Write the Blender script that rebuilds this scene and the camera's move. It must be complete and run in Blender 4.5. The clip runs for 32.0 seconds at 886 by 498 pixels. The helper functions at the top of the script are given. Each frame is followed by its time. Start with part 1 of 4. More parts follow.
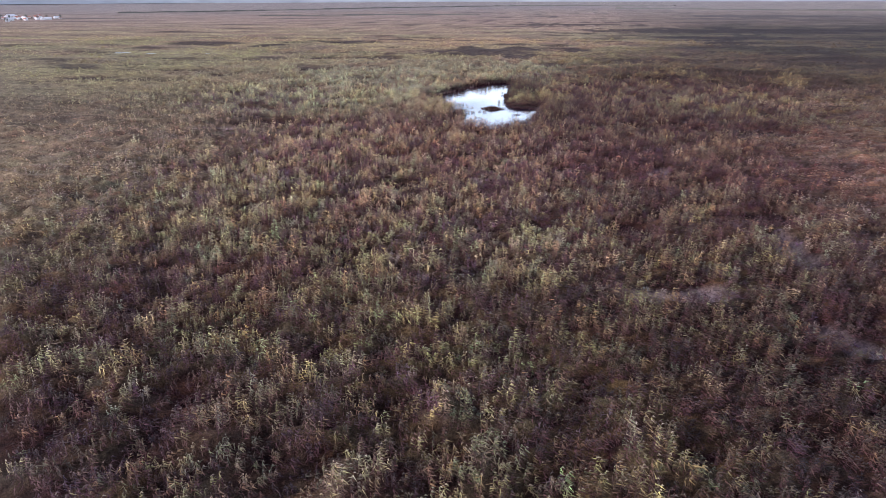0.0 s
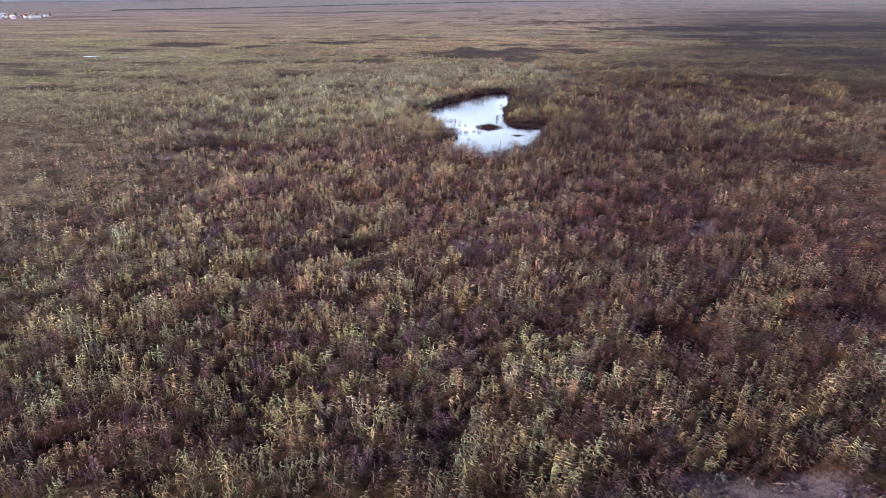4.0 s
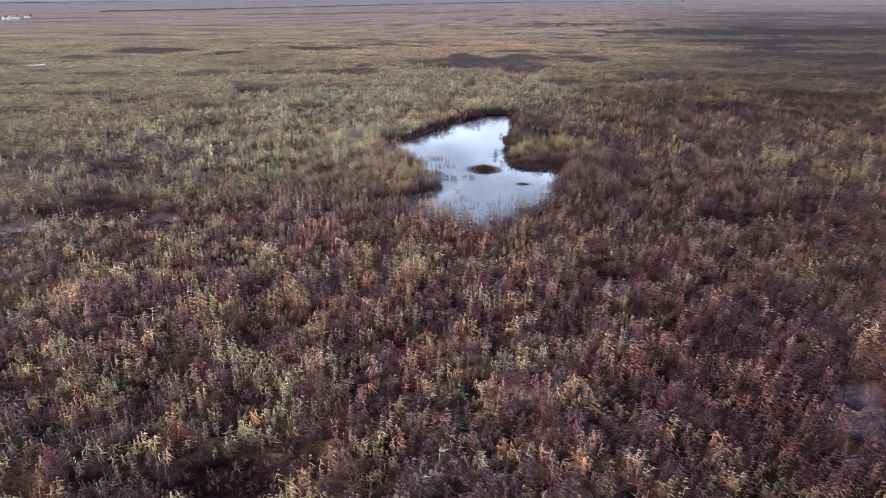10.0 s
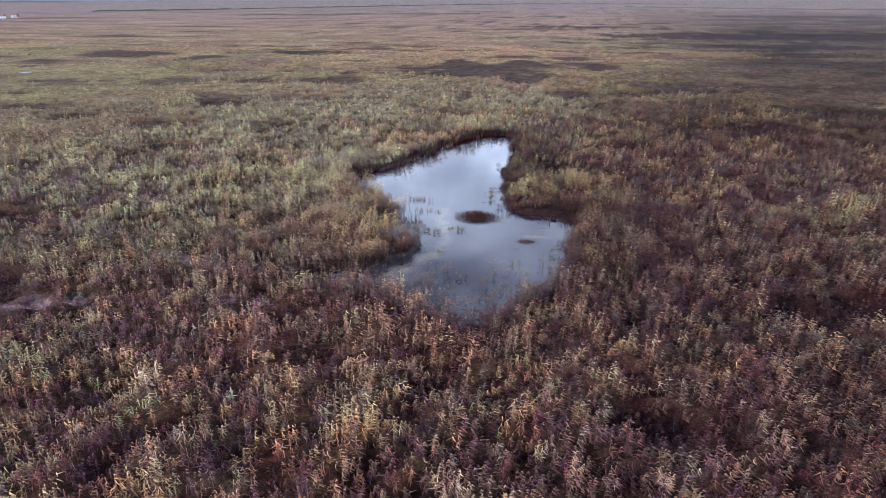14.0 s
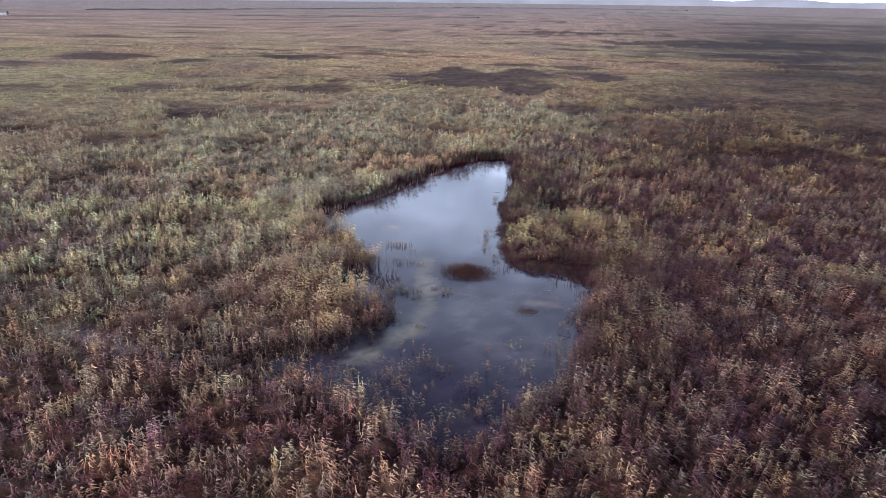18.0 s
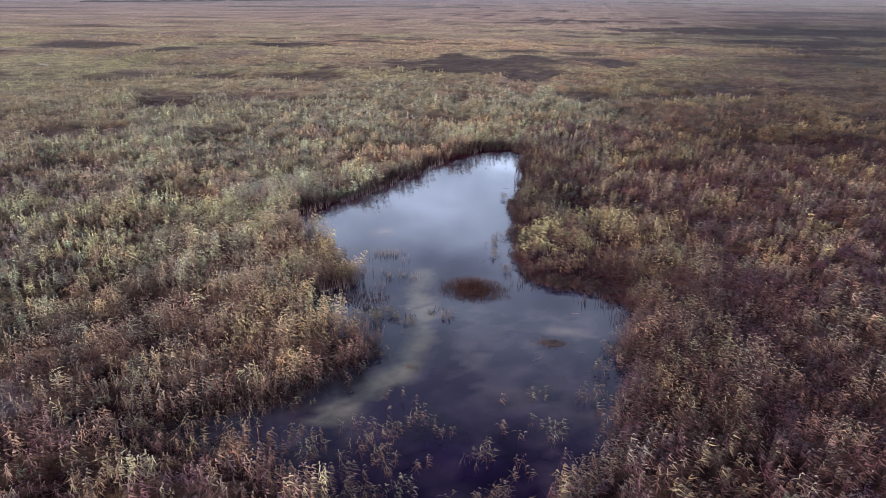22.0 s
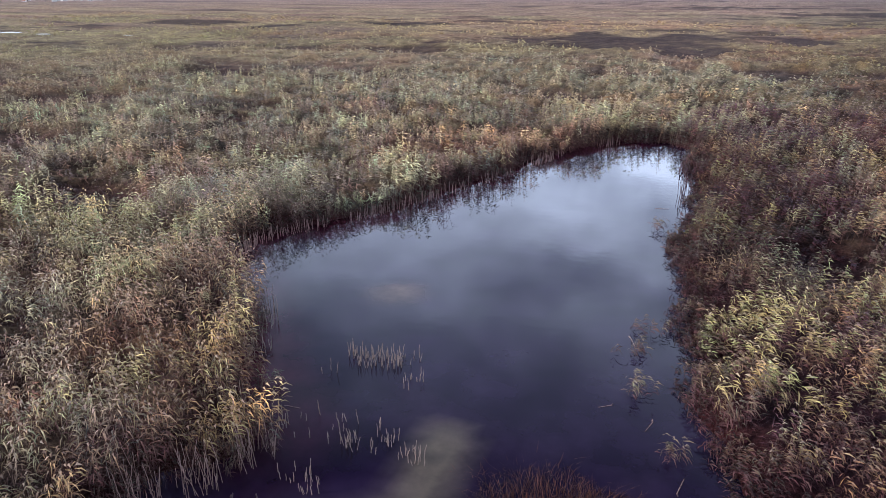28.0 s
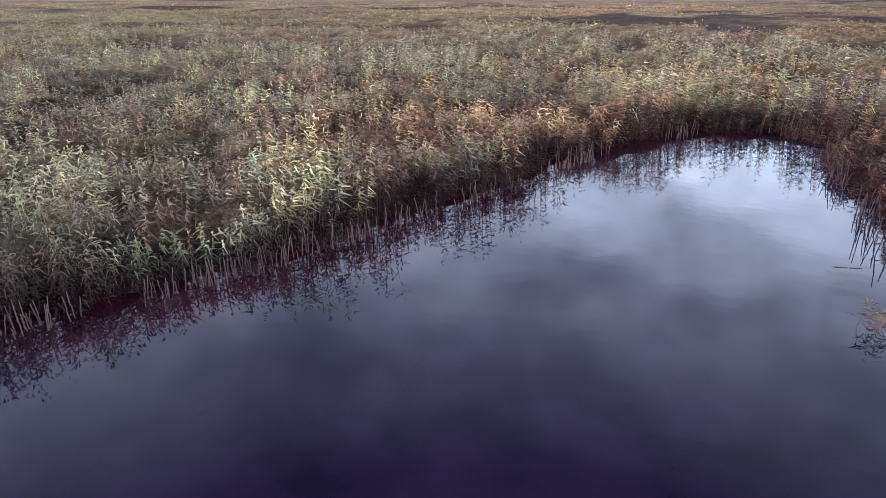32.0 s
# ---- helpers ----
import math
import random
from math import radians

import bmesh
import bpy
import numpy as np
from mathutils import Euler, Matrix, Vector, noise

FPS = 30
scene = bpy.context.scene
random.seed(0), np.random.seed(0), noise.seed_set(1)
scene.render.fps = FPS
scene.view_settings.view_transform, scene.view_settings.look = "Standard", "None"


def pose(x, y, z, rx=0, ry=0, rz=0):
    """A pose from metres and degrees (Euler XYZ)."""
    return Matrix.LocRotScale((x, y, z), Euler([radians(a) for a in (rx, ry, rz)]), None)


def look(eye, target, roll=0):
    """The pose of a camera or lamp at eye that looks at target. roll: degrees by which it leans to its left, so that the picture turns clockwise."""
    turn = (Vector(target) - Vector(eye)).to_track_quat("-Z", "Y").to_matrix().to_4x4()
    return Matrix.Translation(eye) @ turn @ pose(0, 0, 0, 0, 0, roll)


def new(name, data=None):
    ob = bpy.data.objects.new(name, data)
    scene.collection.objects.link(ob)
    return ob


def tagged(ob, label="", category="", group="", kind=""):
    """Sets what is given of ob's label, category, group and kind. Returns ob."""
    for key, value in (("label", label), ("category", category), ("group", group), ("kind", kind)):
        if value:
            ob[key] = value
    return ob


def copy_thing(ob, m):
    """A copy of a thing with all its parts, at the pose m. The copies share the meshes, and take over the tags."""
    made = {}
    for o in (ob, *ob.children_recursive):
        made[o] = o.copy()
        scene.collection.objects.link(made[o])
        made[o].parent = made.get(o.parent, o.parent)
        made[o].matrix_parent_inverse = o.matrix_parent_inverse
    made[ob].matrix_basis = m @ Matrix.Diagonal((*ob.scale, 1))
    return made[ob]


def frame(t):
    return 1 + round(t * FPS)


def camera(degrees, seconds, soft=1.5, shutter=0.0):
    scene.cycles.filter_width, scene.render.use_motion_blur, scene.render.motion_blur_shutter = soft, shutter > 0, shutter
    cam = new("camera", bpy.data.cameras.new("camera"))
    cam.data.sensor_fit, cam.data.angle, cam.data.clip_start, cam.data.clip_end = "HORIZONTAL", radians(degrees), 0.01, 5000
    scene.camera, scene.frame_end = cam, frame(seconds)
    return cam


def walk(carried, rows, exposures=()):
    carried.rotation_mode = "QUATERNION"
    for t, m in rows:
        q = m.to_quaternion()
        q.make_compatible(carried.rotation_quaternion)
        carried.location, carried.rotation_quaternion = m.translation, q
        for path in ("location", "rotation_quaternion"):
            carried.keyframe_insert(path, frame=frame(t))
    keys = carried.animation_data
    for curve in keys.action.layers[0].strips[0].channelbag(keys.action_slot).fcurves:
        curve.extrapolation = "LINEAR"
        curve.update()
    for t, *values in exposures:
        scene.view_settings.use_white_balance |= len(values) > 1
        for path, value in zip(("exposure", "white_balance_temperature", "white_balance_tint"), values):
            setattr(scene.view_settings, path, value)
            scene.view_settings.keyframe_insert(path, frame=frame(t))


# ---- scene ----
cam = camera(67.4, 32.0, 0.5)
PATH = [
    (0, (13.535, -5.289, 28.945), (13.163, -3.456, 28.237), -0.2),
    (0.5, (13.352, -1.63, 29.039), (12.978, 0.202, 28.33), -0.2),
    (1, (13.07, 2.002, 29.173), (12.696, 3.834, 28.462), -0.3),
    (1.5, (12.657, 5.638, 29.288), (12.283, 7.469, 28.575), -0.2),
    (2, (12.343, 9.031, 29.361), (11.969, 10.862, 28.647), -0.2),
    (2.5, (12.069, 12.413, 29.537), (11.692, 14.243, 28.822), -0.2),
    (3, (11.734, 15.734, 29.7), (11.358, 17.562, 28.983), -0.3),
    (3.5, (11.572, 19.337, 29.768), (11.192, 21.164, 29.05), -0.4),
    (5.5, (9.91, 33.608, 29.794), (9.531, 35.436, 29.075), -0.4),
    (6, (9.489, 36.838, 29.817), (9.109, 38.665, 29.097), -0.5),
    (6.5, (9.113, 40.575, 29.721), (8.732, 42.401, 29.001), -0.5),
    (7, (8.599, 43.796, 29.732), (8.219, 45.623, 29.012), -0.5),
    (7.5, (8.245, 46.994, 29.616), (7.866, 48.822, 28.898), -0.5),
    (8, (7.79, 50.331, 29.63), (7.412, 52.159, 28.912), -0.5),
    (8.5, (7.38, 53.538, 29.644), (7.002, 55.366, 28.927), -0.4),
    (9, (7.155, 57.097, 29.687), (6.775, 58.924, 28.969), -0.5),
    (9.5, (6.823, 60.494, 29.655), (6.443, 62.322, 28.937), -0.5),
    (10, (6.377, 63.606, 29.619), (5.998, 65.434, 28.902), -0.4),
    (10.5, (6.028, 67.179, 29.555), (5.65, 69.007, 28.838), -0.3),
    (11, (5.726, 70.569, 29.534), (5.347, 72.397, 28.817), -0.4),
    (11.5, (5.416, 73.788, 29.634), (5.035, 75.615, 28.916), -0.5),
    (12, (5.082, 77.03, 29.764), (4.702, 78.857, 29.045), -0.5),
    (12.5, (4.656, 80.507, 29.608), (4.277, 82.335, 28.892), -0.4),
    (13, (4.38, 84.025, 29.583), (3.999, 85.853, 28.868), -0.3),
    (13.5, (3.966, 87.207, 29.625), (3.586, 89.036, 28.911), -0.3),
    (14, (3.525, 90.623, 29.57), (3.147, 92.452, 28.856), -0.1),
    (14.5, (3.152, 94.025, 29.633), (2.775, 95.855, 28.92), -0.0),
    (15, (2.791, 97.238, 29.557), (2.414, 99.068, 28.845), -0.0),
    (15.5, (2.394, 100.581, 29.711), (2.018, 102.412, 28.998), -0.1),
    (17.5, (1.354, 108.925, 29.784), (0.983, 110.76, 29.08), 0.6),
    (18, (1.33, 109.23, 29.853), (0.96, 111.064, 29.146), 0.7),
    (18.5, (1.152, 109.566, 29.949), (0.785, 111.397, 29.232), 0.8),
    (19, (0.894, 110.533, 29.926), (0.528, 112.363, 29.208), 0.8),
    (19.5, (0.549, 111.865, 30.034), (0.182, 113.694, 29.313), 0.8),
    (20, (0.127, 113.725, 30.037), (-0.238, 115.553, 29.314), 0.8),
    (20.5, (-0.263, 116.029, 29.524), (-0.629, 117.858, 28.801), 0.7),
    (21, (-0.554, 118.434, 28.47), (-0.924, 120.261, 27.746), 0.5),
    (21.5, (-0.982, 120.659, 27.41), (-1.351, 122.486, 26.684), 0.5),
    (22, (-1.498, 123.679, 26.096), (-1.868, 125.505, 25.37), 0.4),
    (22.5, (-2.133, 126.919, 24.738), (-2.506, 128.745, 24.012), 0.2),
    (23, (-2.168, 130.252, 23.456), (-2.614, 132.061, 22.73), 0.0),
    (23.5, (-2.467, 133.534, 22.242), (-2.914, 135.342, 21.514), -0.1),
    (24, (-2.903, 136.973, 20.969), (-3.352, 138.78, 20.239), -0.2),
    (24.5, (-3.139, 140.617, 19.527), (-3.638, 142.411, 18.799), -0.3),
    (25, (-3.375, 143.664, 18.518), (-3.875, 145.458, 17.789), -0.2),
    (25.5, (-4.145, 147.189, 17.781), (-4.764, 148.945, 17.05), -0.2),
    (26, (-4.479, 150.83, 17.191), (-5.218, 152.54, 16.463), -0.1),
    (26.5, (-5.19, 154.345, 17.11), (-5.924, 156.056, 16.379), 0.1),
    (28.5, (-8.103, 166.921, 14.637), (-8.831, 168.635, 13.907), 0.0),
    (29, (-8.955, 170.349, 13.571), (-9.683, 172.062, 12.839), 0.0),
    (29.5, (-9.913, 173.627, 12.487), (-10.637, 175.341, 11.753), 0.0),
    (30, (-10.801, 176.815, 11.415), (-11.524, 178.529, 10.681), 0.0),
    (30.5, (-11.844, 180.063, 10.38), (-12.564, 181.778, 9.645), 0.1),
    (31, (-12.89, 183.218, 9.65), (-13.625, 184.927, 8.916), 0.0),
    (31.5, (-13.892, 186.306, 9.366), (-14.649, 188.006, 8.634), 0.0),
    (32, (-14.976, 189.308, 9.115), (-15.74, 191.005, 8.383), -0.2),
]
walk(cam, [(t, look(eye, target, roll)) for t, eye, target, roll in PATH], [(0, 0.71, 5880, 31.5), (32, 0.69, 5940, 32.5)])

# ---------------------------------------------------------------- light
SUN_AZ, SUN_EL = 238.0, 22.0            # degrees clockwise from +y, height over the horizon
SUN_DIR = Vector((math.sin(radians(SUN_AZ)) * math.cos(radians(SUN_EL)),
                  math.cos(radians(SUN_AZ)) * math.cos(radians(SUN_EL)), math.sin(radians(SUN_EL))))
SKY_STRENGTH = 0.083
SUN_STRENGTH = 3.35


def build_world():
    w = bpy.data.worlds.new("marsh_sky")
    scene.world = w
    w.use_nodes = True
    nt = w.node_tree
    nt.nodes.clear()
    N, L = nt.nodes.new, nt.links.new
    out, bg = N("ShaderNodeOutputWorld"), N("ShaderNodeBackground")
    sky = N("ShaderNodeTexSky")
    sky.sky_type = "NISHITA"
    sky.sun_disc = False
    sky.sun_elevation, sky.sun_rotation = radians(SUN_EL), radians(SUN_AZ)
    sky.air_density, sky.dust_density = 1.0, 2.5
    # cloud sheet, laid out on a plane overhead
    tc, sep = N("ShaderNodeTexCoord"), N("ShaderNodeSeparateXYZ")
    L(tc.outputs["Generated"], sep.inputs[0])
    up = N("ShaderNodeMath"); up.operation = "ADD"; up.inputs[1].default_value = 0.12
    ab = N("ShaderNodeMath"); ab.operation = "ABSOLUTE"
    L(sep.outputs["Z"], ab.inputs[0]); L(ab.outputs[0], up.inputs[0])
    dx, dy = N("ShaderNodeMath"), N("ShaderNodeMath")
    dx.operation = dy.operation = "DIVIDE"
    L(sep.outputs["X"], dx.inputs[0]); L(up.outputs[0], dx.inputs[1])
    L(sep.outputs["Y"], dy.inputs[0]); L(up.outputs[0], dy.inputs[1])
    com = N("ShaderNodeCombineXYZ")
    L(dx.outputs[0], com.inputs[0]); L(dy.outputs[0], com.inputs[1])
    noi = N("ShaderNodeTexNoise")
    noi.inputs["Scale"].default_value, noi.inputs["Detail"].default_value = 1.25, 5.0
    noi.inputs["Roughness"].default_value = 0.55
    L(com.outputs[0], noi.inputs["Vector"])
    ramp = N("ShaderNodeValToRGB")
    ramp.color_ramp.elements[0].position, ramp.color_ramp.elements[1].position = 0.22, 0.50
    L(noi.outputs["Fac"], ramp.inputs[0])
    mix = N("ShaderNodeMix"); mix.data_type = "RGBA"
    glow = N("ShaderNodeMapRange")
    glow.inputs["From Min"].default_value, glow.inputs["From Max"].default_value = 0.25, 0.64
    L(ab.outputs[0], glow.inputs["Value"])
    cloud = N("ShaderNodeMix"); cloud.data_type = "RGBA"
    cloud.inputs["A"].default_value, cloud.inputs["B"].default_value = (18.8, 24, 25.8, 1), (0.60, 0.48, 1.40, 1)
    L(glow.outputs[0], cloud.inputs["Factor"])
    puff = N("ShaderNodeTexNoise")
    puff.inputs["Scale"].default_value, puff.inputs["Detail"].default_value, puff.inputs["Roughness"].default_value = 2.6, 5.0, 0.6
    L(com.outputs[0], puff.inputs["Vector"])
    lump = N("ShaderNodeMapRange")
    lump.inputs["From Min"].default_value, lump.inputs["From Max"].default_value = 0.40, 0.66
    lump.inputs["To Min"].default_value, lump.inputs["To Max"].default_value = 0.74, 1.12
    L(puff.outputs["Fac"], lump.inputs["Value"])
    heap = N("ShaderNodeVectorMath"); heap.operation = "SCALE"
    L(cloud.outputs["Result"], heap.inputs[0]); L(lump.outputs[0], heap.inputs["Scale"])
    L(heap.outputs[0], mix.inputs["B"])
    L(ramp.outputs[0], mix.inputs["Factor"]); L(sky.outputs[0], mix.inputs["A"])
    L(mix.outputs["Result"], bg.inputs["Color"])
    bg.inputs["Strength"].default_value = SKY_STRENGTH
    L(bg.outputs[0], out.inputs[0])


build_world()
sun = new("sun", bpy.data.lights.new("sun", "SUN"))
sun.data.energy, sun.data.angle, sun.data.color = SUN_STRENGTH, radians(6), (1.0, 0.91, 0.76)
sun.matrix_world = look(SUN_DIR * 400 + Vector((0, 150, 0)), (0, 150, 0))


# ---------------------------------------------------------------- materials
def material(name):
    m = bpy.data.materials.new(name)
    m.use_nodes = True
    nt = m.node_tree
    b = nt.nodes["Principled BSDF"]
    return m, nt, b


def noise_node(nt, scale, detail=4.0, rough=0.55, coord="Object"):
    tc = nt.nodes.new("ShaderNodeTexCoord")
    n = nt.nodes.new("ShaderNodeTexNoise")
    n.inputs["Scale"].default_value, n.inputs["Detail"].default_value, n.inputs["Roughness"].default_value = scale, detail, rough
    nt.links.new(tc.outputs[coord], n.inputs["Vector"])
    return n


def mixed(nt, fac, a, b, blend="MIX"):
    m = nt.nodes.new("ShaderNodeMix")
    m.data_type, m.blend_type = "RGBA", blend
    for key, v in (("Factor", fac), ("A", a), ("B", b)):
        if isinstance(v, bpy.types.NodeSocket):
            nt.links.new(v, m.inputs[key])
        else:
            m.inputs[key].default_value = v if key == "Factor" or len(v) == 4 else (*v, 1)
    return m.outputs["Result"]


def ramp_node(nt, sock, lo, hi):
    r = nt.nodes.new("ShaderNodeMapRange")
    r.inputs["From Min"].default_value, r.inputs["From Max"].default_value = lo, hi
    nt.links.new(sock, r.inputs["Value"])
    return r.outputs[0]


def tint_material(name, rough, spread, through_light=0.0):
    """A plant surface: its own tint, varied blade by blade and along the blade."""
    m, nt, b = material(name)
    at = nt.nodes.new("ShaderNodeAttribute")
    at.attribute_name = "tint"
    geo = nt.nodes.new("ShaderNodeNewGeometry")
    vary = ramp_node(nt, geo.outputs["Random Per Island"], 0.0, 1.0)
    g = nt.nodes.new("ShaderNodeMapRange")
    g.inputs["To Min"].default_value, g.inputs["To Max"].default_value = 1 - spread, 1 + spread
    nt.links.new(vary, g.inputs["Value"])
    n = noise_node(nt, 9.0, 3.0)
    streak = nt.nodes.new("ShaderNodeMapRange")
    streak.inputs["To Min"].default_value, streak.inputs["To Max"].default_value = 0.75, 1.25
    nt.links.new(n.outputs["Fac"], streak.inputs["Value"])
    mul = nt.nodes.new("ShaderNodeMath"); mul.operation = "MULTIPLY"
    nt.links.new(g.outputs[0], mul.inputs[0]); nt.links.new(streak.outputs[0], mul.inputs[1])
    vm = nt.nodes.new("ShaderNodeVectorMath"); vm.operation = "SCALE"
    nt.links.new(at.outputs["Color"], vm.inputs[0]); nt.links.new(mul.outputs[0], vm.inputs["Scale"])
    nt.links.new(vm.outputs[0], b.inputs["Base Color"])
    b.inputs["Roughness"].default_value = rough
    b.inputs["Specular IOR Level"].default_value = 0.25
    if through_light:
        tr = nt.nodes.new("ShaderNodeBsdfTranslucent")
        nt.links.new(vm.outputs[0], tr.inputs["Color"])
        mx = nt.nodes.new("ShaderNodeMixShader")
        mx.inputs[0].default_value = through_light
        out = nt.nodes["Material Output"]
        nt.links.new(b.outputs[0], mx.inputs[1]); nt.links.new(tr.outputs[0], mx.inputs[2])
        nt.links.new(mx.outputs[0], out.inputs["Surface"])
    return m


REED = tint_material("reed_leaf", 0.7, 0.14, 0.25)
STALK = tint_material("reed_stalk", 0.6, 0.25)


def ground_material():
    m, nt, b = material("marsh_litter")
    at = nt.nodes.new("ShaderNodeAttribute"); at.attribute_name = "tint"
    fine, coarse = noise_node(nt, 3.2, 8.0, 0.78), noise_node(nt, 0.07, 4.0, 0.6)
    a = mixed(nt, ramp_node(nt, fine.outputs["Fac"], 0.34, 0.66), (0.35, 0.32, 0.32), (1.6, 1.55, 1.45))
    c = mixed(nt, 1.0, at.outputs["Color"], a, "MULTIPLY")
    k = mixed(nt, ramp_node(nt, coarse.outputs["Fac"], 0.3, 0.7), (0.8, 0.78, 0.8), (1.2, 1.18, 1.1))
    tc, mp = nt.nodes.new("ShaderNodeTexCoord"), nt.nodes.new("ShaderNodeMapping")
    mp.inputs["Scale"].default_value = (0.016, 0.034, 0.0)
    nt.links.new(tc.outputs["Object"], mp.inputs[0])
    st = nt.nodes.new("ShaderNodeTexNoise")
    st.inputs["Scale"].default_value, st.inputs["Detail"].default_value, st.inputs["Roughness"].default_value = 1.0, 3.5, 0.55
    nt.links.new(mp.outputs[0], st.inputs["Vector"])
    bands = mixed(nt, ramp_node(nt, st.outputs["Fac"], 0.36, 0.60), (0.76, 0.71, 0.73), (1.12, 1.08, 1.04))
    k = mixed(nt, 1.0, k, bands, "MULTIPLY")
    clumps = noise_node(nt, 0.42, 4.0, 0.6)
    k = mixed(nt, 1.0, k, mixed(nt, ramp_node(nt, clumps.outputs["Fac"], 0.36, 0.64), (0.62, 0.58, 0.60), (1.36, 1.34, 1.28)), "MULTIPLY")
    nt.links.new(mixed(nt, 1.0, c, k, "MULTIPLY"), b.inputs["Base Color"])
    b.inputs["Roughness"].default_value = 0.95
    b.inputs["Specular IOR Level"].default_value = 0.1
    bump = nt.nodes.new("ShaderNodeBump")
    bump.inputs["Strength"].default_value, bump.inputs["Distance"].default_value = 0.9, 0.5
    nt.links.new(fine.outputs["Fac"], bump.inputs["Height"])
    nt.links.new(bump.outputs[0], b.inputs["Normal"])
    return m


def water_material(name):
    m, nt, b = material(name)
    at = nt.nodes.new("ShaderNodeAttribute"); at.attribute_name = "tint"
    n = noise_node(nt, 0.35, 5.0, 0.6)
    cloudy = mixed(nt, ramp_node(nt, n.outputs["Fac"], 0.35, 0.7), (0.6, 0.6, 0.65), (1.7, 1.6, 1.5))
    nt.links.new(mixed(nt, 1.0, at.outputs["Color"], cloudy, "MULTIPLY"), b.inputs["Base Color"])
    b.inputs["Roughness"].default_value = 0.03
    b.inputs["IOR"].default_value = 1.333
    r = noise_node(nt, 1.6, 3.0, 0.5)
    bump = nt.nodes.new("ShaderNodeBump")
    bump.inputs["Strength"].default_value, bump.inputs["Distance"].default_value = 0.12, 0.02
    nt.links.new(r.outputs["Fac"], bump.inputs["Height"])
    nt.links.new(bump.outputs[0], b.inputs["Normal"])
    return m


def plain_material(name, color, rough=0.8, vary=0.2, scale=1.5):
    m, nt, b = material(name)
    n = noise_node(nt, scale, 5.0, 0.6)
    lo, hi = tuple(c * (1 - vary) for c in color), tuple(c * (1 + vary) for c in color)
    nt.links.new(mixed(nt, ramp_node(nt, n.outputs["Fac"], 0.3, 0.7), lo, hi), b.inputs["Base Color"])
    b.inputs["Roughness"].default_value = rough
    return m


GROUND = ground_material()
WATER = water_material("pond_water")
WALL = plain_material("white_plaster", (0.60, 0.58, 0.55), 0.8, 0.2, 0.3)
ROOF = plain_material("clay_tile_roof", (0.36, 0.13, 0.08), 0.85, 0.3, 0.4)
PANE = plain_material("window_glass", (0.04, 0.05, 0.06), 0.1, 0.2)
WOODY = plain_material("bark", (0.09, 0.07, 0.05), 0.9, 0.3)
FOLIAGE = plain_material("tree_foliage", (0.105, 0.105, 0.085), 0.9, 0.4, 0.4)
# the air's haze over the hills is mixed into this base colour
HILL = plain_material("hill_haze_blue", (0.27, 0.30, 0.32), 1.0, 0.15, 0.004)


# ---------------------------------------------------------------- plan
# shore of the pond, round from its far end
SHORE = ((-10.3, 235), (-13, 238), (-18, 237), (-22, 229.5), (-24.5, 222), (-27, 214), (-29.5, 207.5), (-31.5, 203), (-33.5, 200),
         (-35, 197), (-34.3, 193.5), (-31, 190), (-28, 187.5), (-25.5, 184), (-23, 181.5), (-20.8, 179.6), (-22.8, 176.5),
         (-23.5, 172), (-21, 169.8), (-17.5, 168.6), (-15.6, 167), (-15.8, 165.3), (-17.3, 162.5), (-20, 158.5), (-23, 155.6), (-25.5, 154.8),
         (-27, 154.4), (-27, 153.9), (-25.5, 153.7), (-22, 153.4), (-18, 152.4), (-14.5, 150), (-11, 148.6), (-7, 146.8), (-4, 147.2),
         (-1.5, 152), (0.5, 156), (2.2, 160.5), (3.3, 166), (2.5, 171), (4.2, 176), (4, 179), (1, 180.8), (-3, 181.5))
SHORE += ((-5.7, 182.5), (-6.3, 185), (-7.8, 190), (-8.1, 194), (-8.1, 198), (-9, 203), (-9.8, 208), (-9, 212), (-9, 218), (-10, 226))
ORANGE_AT = (-25, 226)                  # rusty stretch of the far bank
# dark hollows of low rush: centre and half sizes
HOLLOWS = ((-37, 375, 31, 20), (-16, 341, 9, 8), (-84, 320, 12, 9), (0, 305, 7, 7), (-94, 233, 9, 5), (-79, 201, 8, 3), (-76, 210, 6, 2.5),
           (-95, 264, 7, 5), (125, 622, 100, 32), (112, 515, 46, 15), (285, 1110, 130, 50), (0, 750, 60, 16), (-225, 400, 24, 12))
HOLLOWS += ((20, 305, 9, 5), (38, 315, 9, 5), (11, 378, 9, 8), (-30, 262, 8, 3.5), (-138, 430, 19, 10), (-110, 313, 8, 4), (-70, 166, 7, 3), (-61, 146, 5, 3), (-53, 199, 4, 2), (27, 154, 5, 3),
            (9, 134, 4, 2.5), (34, 158, 5, 3), (21, 80, 3, 3), (54, 151, 6, 4), (-14, 95, 3.5, 2.5), (40, 88, 3.5, 3), (-101, 274, 6, 4),
            (-164, 217, 12, 5), (-85, 342, 6, 4), (-99, 170, 7, 3), (-61, 142, 8, 3), (-0.8, 206, 2.6, 2.2), (-34, 170, 4.5, 1.6), (230, 640, 85, 24),
            (-145, 215, 10, 3.5), (-181, 266, 7, 3), (-167, 269, 6, 3), (-176, 393, 14, 7), (-120, 236, 6, 3), (-70, 280, 6, 3))
# shallow runnels with pale flattened grass: line and half width
RUNNELS = (((-36, 153.5), (-44, 155.5)), ((-46, 142.6), (-55, 138.5), (-72, 132)), ((39.3, 80), (39.8, 71)), ((21, 59), (30, 60.5)), ((36, 54), (39.5, 51)), ((28, 112), (27, 108)))
NP = np.array


